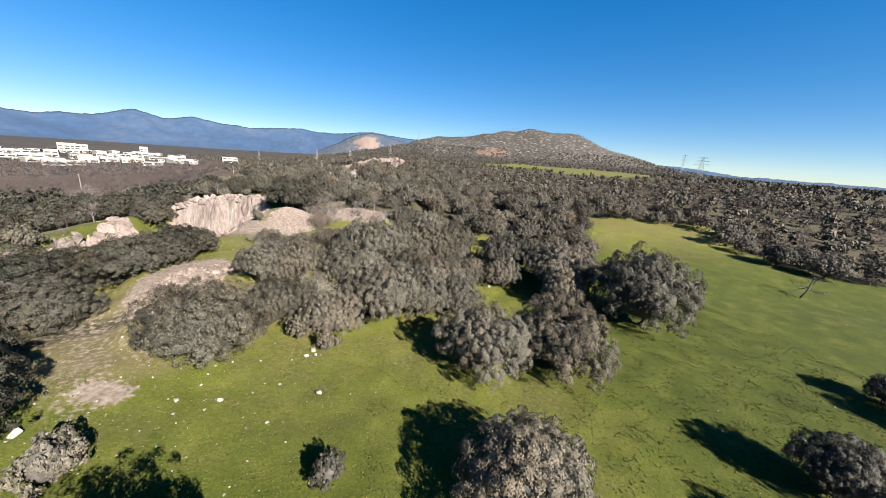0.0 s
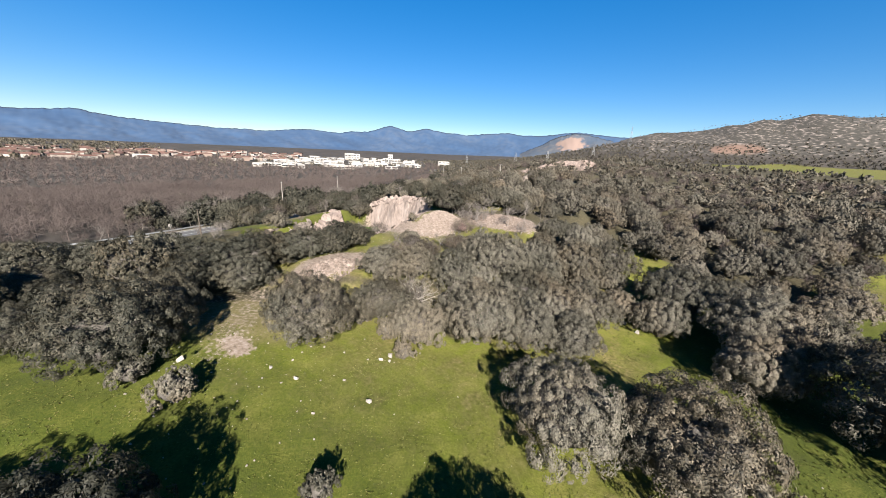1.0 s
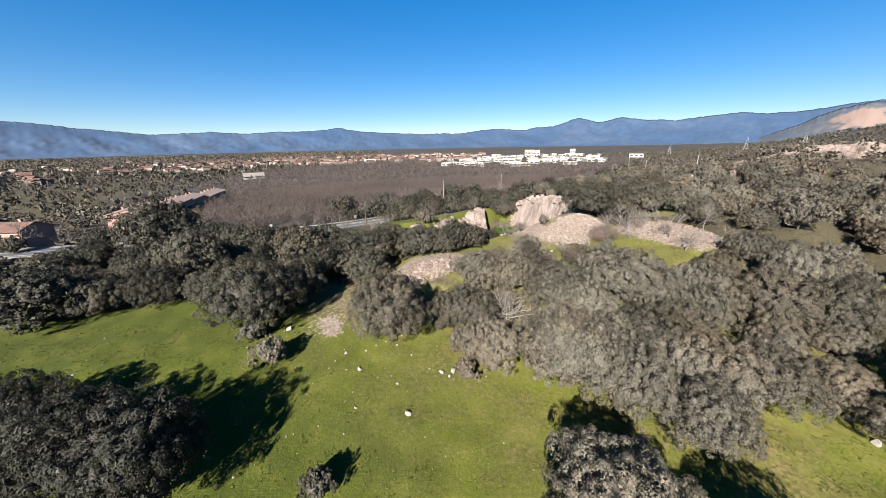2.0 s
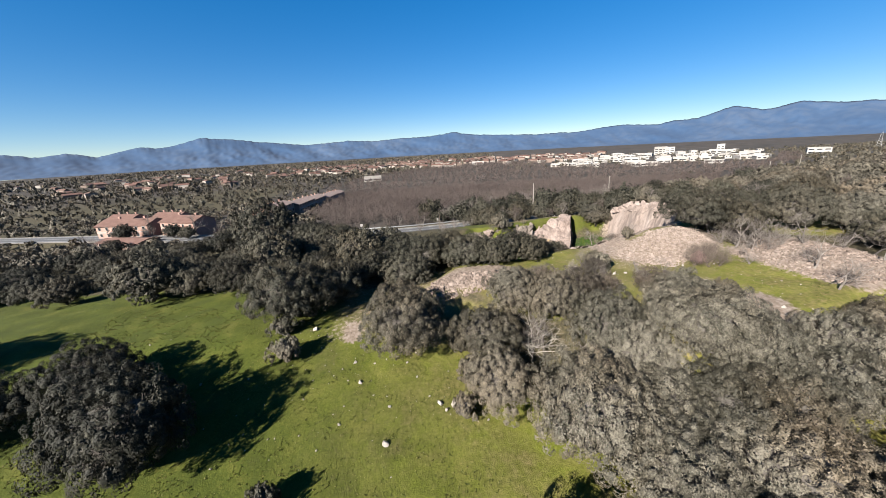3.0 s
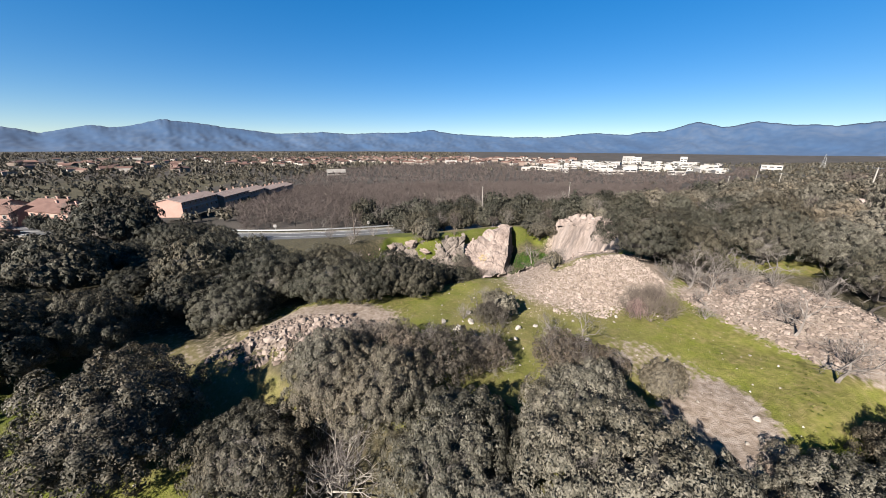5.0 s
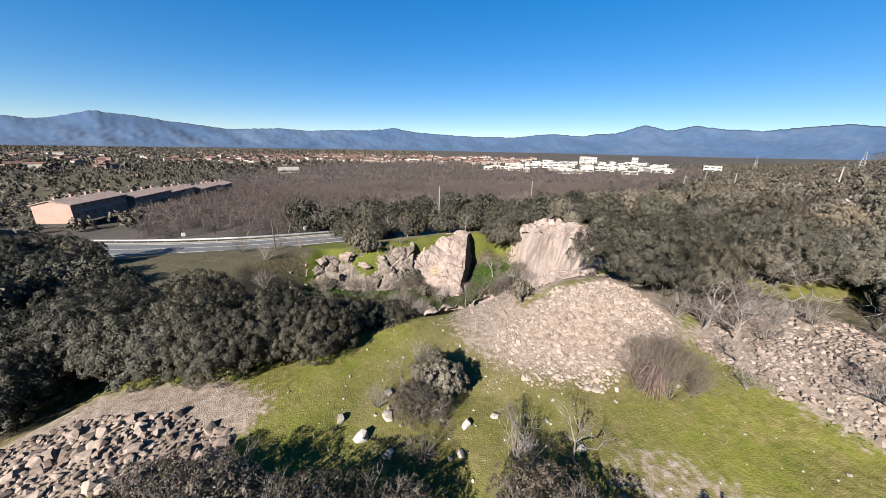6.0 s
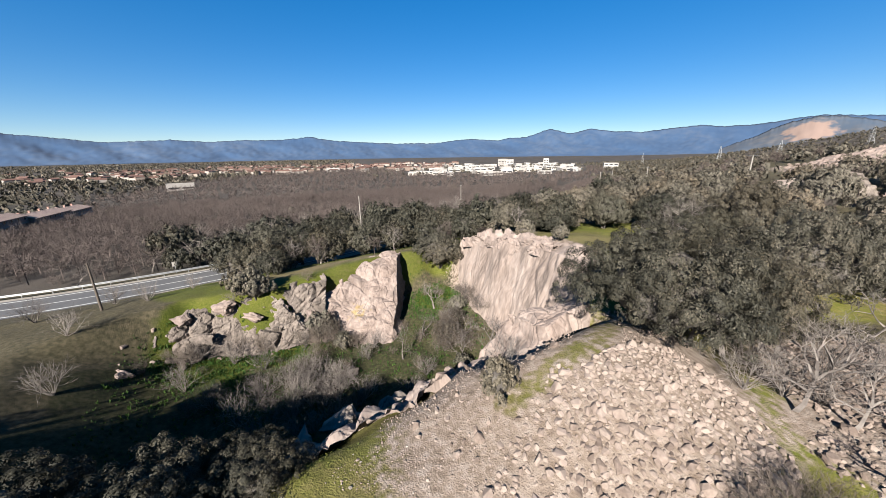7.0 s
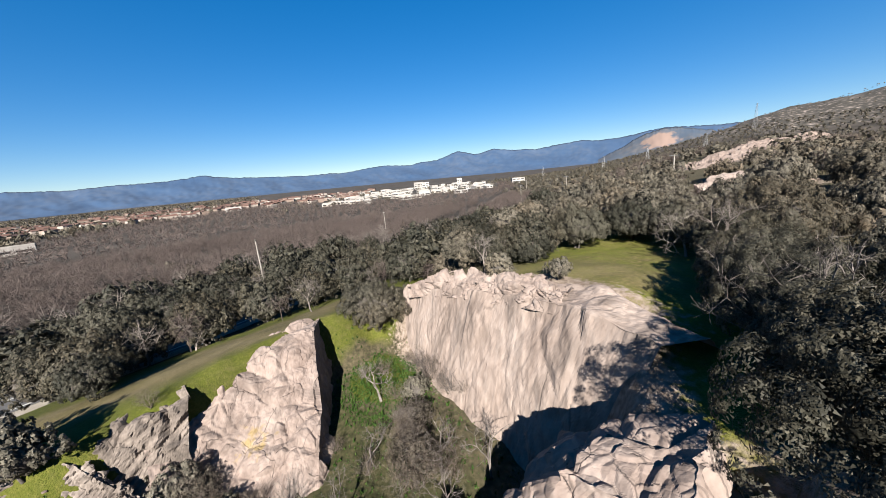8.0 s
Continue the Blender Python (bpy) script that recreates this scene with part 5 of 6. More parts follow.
def build_dead_tree():
    """A fallen tree with thick pale limbs."""
    rng = np.random.default_rng(350)
    out = []
    for k in range(24):
        a = rng.uniform(0, 6.28)
        limbs(rng, (0.03 * k - 0.36, 0.05 * rng.normal(), 0.1), (math.cos(a), math.sin(a), rng.uniform(0.05, 0.7)), rng.uniform(0.25, 0.55), 0.013, 3, out, 0.6, 0.1, 2)
    ob = new("fallen_tree", mesh_of("fallen_tree", *tubes(out, 5), DEADWOOD, True))
    ob.matrix_basis = stand(-17.4, 41.6, 5.4, 0.4, 1.0, -0.9)
    tagged(ob, "dead fallen tree with bleached twisting branches", "tree")


def build_root_ball():
    """A dead shrub whose reddish stems arch over and hang down."""
    rng = np.random.default_rng(360)
    rows = []
    for k in range(80):
        a, reach, top = rng.uniform(0, 6.28), rng.uniform(0.3, 1.25), rng.uniform(0.7, 1.7)
        pts = [Vector((math.cos(a) * reach * u, math.sin(a) * reach * u, 0.4 + top * math.sin(0.5 + 2.3 * u) + 0.10 * rng.normal())) for u in np.linspace(0, 1, 6)]
        rows += [(p, q, 0.013, 0.010) for p, q in zip(pts, pts[1:])]
    ob = new("dead_shrub", mesh_of("dead_shrub", *tubes(rows, 4), RED_TWIG, True))
    ob.matrix_basis = stand(-24.6, 69.2, 1.0, 0.0, 1.2)
    tagged(ob, "dead shrub with reddish stems hanging in a dome", "shrub")


def build_bare():
    tall = [new("leafless_tree", mesh_of("branches", *bare_tree(300 + i), TWIG)) for i in range(3)]
    bush = [new("leafless_shrub", mesh_of("stems", *bare_tree(320 + i, 2, 3, 16, 0.6, 0.25, 0.014, 0.5), TWIG)) for i in range(3)]
    rng = np.random.default_rng(5)
    for k, (x, y, h) in enumerate(((-32.6, 82.1, 7.0), (-30.8, 84.5, 6.0), (-29.0, 80.0, 5.0), (77, 65, 7.5), (-19.2, 41.4, 4.5), (-16.4, 43.0, 4.8), (-14.5, 45.5, 4.6), (-24.4, 60.8, 3.4), (-22.8, 62.6, 3.2), (-30.6, 55.8, 3.0), (-57.5, 78.5, 5.5), (-53.0, 81.0, 5.0), (-62.0, 76.0, 5.0), (-66, 80.5, 5.5),
                                       (-58.8, 72.0, 4.0), (-70.5, 60.5, 4.5), (-74, 56, 4.0), (-54, 77, 4.0), (-40, 88.5, 5), (-36, 95, 6), (-18.5, 79, 4.6), (-14, 76, 5), (-111, 62, 7), (-113, 52, 6.5), (-115, 40, 6), (-110, 30, 6), (-61, 92, 4.5),
                                       (-31.6, 85.0, 6.0), (-29.6, 87.0, 5.6), (-28.2, 83.2, 4.6), (-27.0, 89.4, 5.4), (-32.6, 88.0, 6.2), (-27.2, 80.6, 3.8), (-24.0, 92.5, 5.6), (-25.2, 78.2, 3.4), (-38.6, 84.6, 7.2), (-40.2, 91.0, 6.4), (-37.4, 87.6, 6.6),
                                       (-42.4, 99.0, 6.0), (-45.6, 104.5, 6.2), (-20.0, 91.0, 5.6), (-17.0, 87.4, 5.0), (-12.4, 82.6, 5.2), (-34.0, 80.4, 6.4), (-64.0, 97.8, 5.6), (-59.5, 100.0, 5.4), (-38.8, 96.2, 6.0), (-88, 84, 5.5), (-83, 93, 5.0), (-93, 70, 5.0), (-132, -50, 9), (-137, -44, 8.5), (-134, -66, 8), (-141, -72, 9), (-128, -84, 8), (-146, -46, 8), (-155, -58, 8.5), (-136, -92, 9), (-125, -40, 7.5))):
        ob = copy_thing(tall[k % 3], stand(x, y, h, rng.uniform(0, 6.28)))
        tagged(ob, "leafless grey tree with fine spreading branches", "tree", "leafless trees")
    for k, (x, y, h) in enumerate(((-17.5, 42.2, 3.2), (-18.8, 43.6, 3.0), (-58.5, 61.0, 3.0), (-60.8, 60.0, 3.2), (-57.0, 63.5, 2.8), (-55.2, 66.0, 3.0), (-59.5, 64.6, 2.6), (-62.5, 61.8, 2.8), (-56.0, 59.5, 3.0), (-53.5, 62.5, 2.6), (-63.8, 70.0, 2.6), (-61.5, 68.6, 2.4),
                                       (-66.4, 57.5, 2.6), (-69.0, 54.5, 2.8), (-71.5, 51.0, 3.0), (-66, 50, 3.2), (-62, 52.5, 3.2), (-58, 54.5, 3.4), (-54, 56.5, 3.2), (-68.8, 62.6, 2.4), (-52.0, 70.0, 2.6), (-54.4, 72.8, 2.4), (-38.8, 69.8, 2.2), (-12, 33.6, 1.6), (-60.6, 85.0, 2.8), (-64.8, 85.4, 3.0), (-24.0, 59.8, 2.2), (-33.2, 57.4, 1.6), (-19.8, 35.8, 2.0),
                                       (-72, 41, 3), (-64, 42, 3), (-80, 46, 2.6), (-83, 42, 2.8), (-80, 36, 3), (-86, 50, 2.2), (-57, 90.2, 1.6), (-50.5, 88.6, 1.2),
                                       (-30.8, 79.4, 2.4), (-29.6, 81.0, 2.6), (-28.4, 82.0, 2.2), (-31.8, 82.6, 2.6), (-29.0, 84.6, 2.6), (-27.2, 86.0, 2.4), (-26.2, 82.6, 2.0), (-30.4, 89.2, 2.6), (-26.0, 88.2, 2.4), (-22.4, 89.6, 2.2), (-23.4, 76.0, 1.8), (-19.6, 80.2, 2.2), (-15.0, 79.0, 2.4),
                                       (-33.8, 84.6, 2.6), (-27.2, 57.0, 1.4), (-25.6, 55.4, 1.6), (-22.4, 60.0, 1.8), (-29.6, 53.8, 1.6))):
        ob = copy_thing(bush[k % 3], stand(x, y, h, rng.uniform(0, 6.28)))
        tagged(ob, "leafless twiggy shrub of grey stems", "shrub", "leafless shrubs")
    thick = [new("brown_shrub", mesh_of("twigs", *bare_tree(340 + i, 3, 3, 15, 0.65, 0.22, 0.010, 0.42), OLIVE_TWIG)) for i in range(2)]
    for k, (x, y, h) in enumerate(((-25.6, 69.6, 2.8), (-26.6, 70.9, 3.2), (-24.4, 70.8, 2.8), (-25.6, 71.8, 3.6), (-24.2, 72.2, 2.6), (-26.6, 73.0, 3.0), (-27.4, 72.0, 2.6), (-25.0, 73.4, 2.6), (-60.8, 85.2, 3.0), (-63.5, 85.6, 3.4), (-66.5, 86.4, 3.0), (-70.4, 57.6, 2.8), (-71.6, 54.8, 3.0), (-70.0, 49.6, 3.2), (-68, 66.4, 2.4), (-65.2, 68.4, 2.6), (-68.6, 64.2, 3.4), (-67.4, 66.0, 3.0), (-70.4, 62.4, 3.2), (-66.6, 63.4, 2.6), (-72.4, 66.2, 2.0), (-73.4, 68.0, 1.6), (-71.2, 66.8, 2.4), (-74.4, 64.6, 1.8), (-57.4, 77.0, 3.6), (-59.6, 78.6, 3.4), (-56.0, 79.0, 3.0), (-61.4, 79.6, 3.0))):
        ob = copy_thing(thick[k % 2], stand(x, y, h, rng.uniform(0, 6.28)))
        tagged(ob, "dense brown leafless shrub of fine twigs", "shrub", "brown shrubs")
    more = scatter(rng, -76, -47, 46, 87, 2.1, lambda x, y: (signed(PIT, x, y) > 1.5) & (wobble(x, y, 9, 7) + 0.4 * wobble(x, y, 3, 2) > 0.12) & (np.hypot(x + 58, y - 60.5) > 5), 2500)[:34]
    for k, (x, y) in enumerate(more):
        h = rng.uniform(1.0, 2.6)
        ob = copy_thing(thick[k % 2], stand(x, y, h, rng.uniform(0, 6.28), rng.uniform(0.8, 1.2)))
        tagged(ob, "dense brown leafless shrub of fine twigs", "shrub", "brown shrubs")
    for ob in thick:
        bpy.data.objects.remove(ob)
    low = scatter(rng, -68, -49, 50, 72, 1.15, lambda x, y: spot(x, y, -58, 60.5, 7.5, 4.6, 0.35) + 0.3 * wobble(x, y, 4) > 0.5, 900)[:26]
    for k, (x, y) in enumerate(low):
        ob = copy_thing(bush[k % 3], stand(x, y, rng.uniform(1.8, 3.0), rng.uniform(0, 6.28)))
        tagged(ob, "leafless twiggy shrub of grey stems", "shrub", "leafless shrubs")
    for ob in tall + bush:
        bpy.data.objects.remove(ob)


# ---- road ----
def along(pts, step):
    p = np.array(pts, float)
    s = np.concatenate([[0], np.cumsum(np.hypot(*np.diff(p, axis=0).T))])
    q = np.arange(0, s[-1], step)
    x, y = np.interp(q, s, p[:, 0]), np.interp(q, s, p[:, 1])
    k = np.ones(9) / 9
    x, y = np.convolve(np.pad(x, 4, mode="edge"), k, "valid"), np.convolve(np.pad(y, 4, mode="edge"), k, "valid")
    return np.stack([x, y], axis=1)


def ribbon(name, a, b, lift, material, parent=None, keep=None):
    """A strip along the road between two offsets from its middle."""
    mid = along(ROAD, 3.0)
    d = np.gradient(mid, axis=0)
    n = np.stack([d[:, 1], -d[:, 0]], axis=1) / np.linalg.norm(d, axis=1)[:, None]
    z = road_z(mid[:, 0], mid[:, 1]) + lift
    l, r = mid + n * a, mid + n * b
    v = np.concatenate([np.column_stack([l, z]), np.column_stack([r, z])])
    k = len(mid)
    f = [(i, i + 1, k + i + 1, k + i) for i in range(k - 1) if keep is None or keep(i)]
    return piece(name, mesh_of(name, v, f, material), parent)


def build_road():
    road = tagged(ribbon("road", -4.4, 4.4, 0.10, ASPHALT), "two-lane grey asphalt country road with white lines", "road", kind="structure")
    ribbon("verge", 4.4, 6.3, 0.07, GRAVEL, road)
    ribbon("verge", -5.6, -4.4, 0.07, GRAVEL, road)
    ribbon("edge_line", 3.45, 3.75, 0.106, LINE, road)
    ribbon("edge_line", -3.75, -3.45, 0.106, LINE, road)
    ribbon("centre_line", -0.12, 0.12, 0.106, LINE, road)
    rail = tagged(new("guard_rail"), "galvanised steel guard rail beside the road", "guard rail")
    mid = along(ROAD, 4.0)
    mid = mid[(mid[:, 1] > -20) & (mid[:, 1] < 80)]
    d = np.gradient(mid, axis=0)
    n = np.stack([d[:, 1], -d[:, 0]], axis=1) / np.linalg.norm(d, axis=1)[:, None]
    p = mid - n * 5.2
    z = road_z(p[:, 0], p[:, 1])
    pts = [Vector((x, y, h + 0.72)) for (x, y), h in zip(p, z)]
    beam = []
    for lift in (-0.10, 0.10):
        beam += [(a + Vector((0, 0, lift)), b + Vector((0, 0, lift)), 0.10, 0.10) for a, b in zip(pts, pts[1:])]
    piece("beam", mesh_of("beam", *tubes(beam, 6), STEEL), rail)
    bm = box(bmesh.new(), -0.05, -0.06, -0.1, 0.05, 0.06, 0.85)
    first = part("post", bm, STEEL, rail)
    first.location = (p[0][0] - 0.12, p[0][1], z[0])
    for (x, y), h in list(zip(p, z))[1:]:
        piece("post", first.data, rail, Matrix.Translation((x - 0.12, y, h)))
    for x, y in ((-108.6, 45.0), (-109.2, 17.0)):
        sign = tagged(new("road_sign"), "small white-backed road sign on a steel post", "road sign")
        sign.location = (x, y, float(ground(x, y)))
        part("post", box(bmesh.new(), -0.05, -0.05, -0.1, 0.05, 0.05, 2.2), STEEL, sign)
        part("panel", box(bmesh.new(), -0.03, -0.45, 1.5, 0.03, 0.45, 2.4, 0.02), WHITE, sign)


# ---- poles ----
def pole(x, y, height, label, material, arms=0, thick=0.14):
    ob = tagged(new("utility_pole"), label, "pole", "utility poles")
    ob.location = (x, y, float(ground(x, y)))
    piece("shaft", mesh_of("shaft", *tubes([(Vector((0, 0, -0.4)), Vector((0, 0, height * 0.5)), thick * 1.3, thick), (Vector((0, 0, height * 0.5)), Vector((0, 0, height)), thick, thick * 0.75)], 8), material, True), ob)
    for k in range(arms):
        h = height - 0.25 - 1.1 * k
        piece("crossarm", mesh_of("crossarm", *tubes([(Vector((-1.1, 0.3, h)), Vector((1.1, -0.3, h)), 0.09, 0.09)], 4), STEEL), ob)
        for s in (-0.95, 0.95):
            piece("insulator", mesh_of("insulator", *tubes([(Vector((s, -0.27 * s, h)), Vector((s, -0.27 * s, h + 0.35)), 0.09, 0.05)], 6), GLASS), ob)


def pylon(x, y, height, sunk=0.0):
    ob = tagged(new("pylon"), "steel lattice transmission pylon above the woods", "pylon", "transmission pylons")
    ob.location = (x, y, float(ground(x, y)) - sunk)
    ob.rotation_euler = (0, 0, 0.5)
    w = lambda h: 3.2 * (1 - h) + 0.55 * h
    legs, braces = [], []
    corner = lambda k, h: Vector(((1, 1, -1, -1)[k % 4] * w(h), (1, -1, -1, 1)[k % 4] * w(h), h * height))
    hs = (0, 0.16, 0.31, 0.45, 0.58, 0.70, 0.81, 0.91, 1.0)
    for k in range(4):
        legs.append((corner(k, 0), corner(k, 1), 0.14, 0.10))
        for a, b in zip(hs, hs[1:]):
            braces += [(corner(k, a), corner(k + 1, b), 0.06, 0.06), (corner(k + 1, a), corner(k, b), 0.06, 0.06)]
    for r in legs:
        piece("leg", mesh_of("leg", *tubes([r], 4), STEEL), ob)
    piece("bracing", mesh_of("bracing", *tubes(braces, 3), STEEL), ob)
    for h, l in ((0.72, 7.5), (0.84, 6.2), (0.95, 5.0)):
        z = h * height
        rows = [(Vector((0, s * w(h), z + 1.2)), Vector((0, s * l, z)), 0.12, 0.10) for s in (-1, 1)] + [(Vector((0, s * w(h), z)), Vector((0, s * l, z)), 0.12, 0.10) for s in (-1, 1)]
        piece("crossarm", mesh_of("crossarm", *tubes(rows, 4), STEEL), ob)


def build_poles():
    pole(-80.0, 41.6, 6.2, "dark wooden utility pole beside the road", WOOD, 0, 0.12)
    for x, y, h in ((-118, 86.6, 12), (-140, 229, 9.5), (-190, 320, 11), (-105, 209, 9.5), (-58, 165, 8), (-160, 150, 11)):
        pole(x, y, h, "pale concrete utility pole with steel crossarm", CONCRETE, 1, 0.18)
    for x, y, h in ((-82, 1130, 56), (516, 737, 48), (271, 359, 30), (-300, 820, 26), (-480, 900, 26), (-150, 980, 28), (-205, 760, 24)):
        pylon(x, y, h)


# ---- houses ----
def house(x, y, turn, long, deep, tall, rise, label, ground_z, bands=2, chimneys=2, wall_material=None, tile=None):
    """A gabled house, long along its own x axis, the fronts on y."""
    ob = tagged(new("house"), label, "house", "houses of the estate")
    ob.location, ob.rotation_euler = (x, y, ground_z), (0, 0, turn)
    bm = bmesh.new()
    h, d = long / 2, deep / 2
    prof = ((-d, -1.0), (d, -1.0), (d, tall), (0, tall + rise), (-d, tall))
    a, b = [bm.verts.new((-h, p, z)) for p, z in prof], [bm.verts.new((h, p, z)) for p, z in prof]
    bm.faces.new(a[::-1])
    bm.faces.new(b)
    for i in range(5):
        bm.faces.new((a[i], a[(i + 1) % 5], b[(i + 1) % 5], b[i]))
    bmesh.ops.recalc_face_normals(bm, faces=bm.faces[:])
    wall = part("wall", bm, wall_material or SALMON, ob)
    slope = math.atan2(rise, d)
    for s in (-1, 1):
        bm = bmesh.new()
        l = math.hypot(d, rise) + 0.55
        rows = 2 * max(6, int(l / 0.55))
        edge = []
        for k in range(rows + 1):
            v = -l / 2 + k * l / rows
            edge.append([bm.verts.new((q, v, up)) for q, up in ((-h - 0.4, 0.0), (-h - 0.4, 0.16 + 0.07 * (k % 2)), (h + 0.4, 0.16 + 0.07 * (k % 2)), (h + 0.4, 0.0))])
        for p, q in zip(edge, edge[1:]):
            for i in range(4):
                bm.faces.new((p[i], p[(i + 1) % 4], q[(i + 1) % 4], q[i]))
        bm.faces.new(edge[0])
        bm.faces.new(edge[-1][::-1])
        bmesh.ops.recalc_face_normals(bm, faces=bm.faces[:])
        m = Matrix.Translation((0, s * (d + 0.45) / 2, tall + rise / 2 - 0.10)) @ Matrix.Rotation(-s * slope, 4, "X")
        bmesh.ops.transform(bm, matrix=m, verts=bm.verts[:])
        part("roof", bm, tile or ROOF, ob, "weathered clay tile roof")
    pane_bm = box(bmesh.new(), -0.55, -0.02, -0.6, 0.55, 0.02, 0.6)
    frame_bm = bmesh.new()
    for q in ((-0.68, -0.03, -0.75, -0.55, 0.05, 0.75), (0.55, -0.03, -0.75, 0.68, 0.05, 0.75), (-0.55, -0.03, 0.6, 0.55, 0.05, 0.75), (-0.55, -0.03, -0.75, 0.55, 0.05, -0.6)):
        box(frame_bm, *q)
    pane_me, frame_me = bpy.data.meshes.new("pane"), bpy.data.meshes.new("window")
    pane_bm.to_mesh(pane_me)
    frame_bm.to_mesh(frame_me)
    pane_me.materials.append(GLASS)
    frame_me.materials.append(WHITE)
    count = max(2, int(long / 3.2))
    for s in (-1, 1):
        for band in range(bands):
            for k in range(count):
                win = piece("window", frame_me, ob, Matrix.Translation((-h + (k + 0.5) * long / count, s * (d + 0.04), 1.5 + band * 2.7)) @ Matrix.Rotation(0 if s > 0 else math.pi, 4, "Z"))
                piece("pane", pane_me, win)
    for k in range(chimneys):
        bm = box(bmesh.new(), -0.35, -0.3, 0, 0.35, 0.3, 1.5)
        box(bm, -0.45, -0.4, 1.5, 0.45, 0.4, 1.65)
        c = part("chimney", bm, wall_material or SALMON, ob)
        c.location = (-h + (k + 0.5) * long / chimneys, 0.8, tall + rise - 0.7)
    bm = bmesh.new()
    for s in (-1, 1):
        box(bm, -h - 0.02, s * d - 0.04, tall * 0.5 - 0.18, h + 0.02, s * d + 0.04, tall * 0.5 + 0.18)
    part("string_course", bm, WHITE, ob)
    return ob


def build_houses():
    turn = math.atan2(17, -124)
    label = "salmon terraced house with clay tile roof and chimneys"
    for k, f in enumerate((0.10, 0.31, 0.52, 0.72, 0.90)):
        x, y = -152 - 124 * f, -32 + 17 * f
        house(x, y + (k % 2) * 2.0, turn, 25, 10.5, 5.0, 1.3, label, float(np.interp(x, (-276, -150), (-11.0, -3.6))), 2, 4, None, PALEROOF)
    house(-148.2, -83, radians(75.7), 24, 10, 5.4, 2.0, "salmon two-storey house with red clay roof", -5.6, 2, 2)
    house(-142.5, -58, radians(64), 19, 10, 5.6, 2.0, "salmon two-storey house with red clay roof", -5.2, 2, 2)
    a = radians(70)
    for k, (x, y) in enumerate(((-164, -76), (-168, -98))):
        house(x, y, a, 15, 10, 5.8, 2.2, "salmon house with red clay roof among trees", -6.6 - 0.02 * k, 2, 3)
    house(-128, -72, a, 20, 8, 2.4, 0.9, "low garage block with a brown clay roof", -6.0, 1, 0)


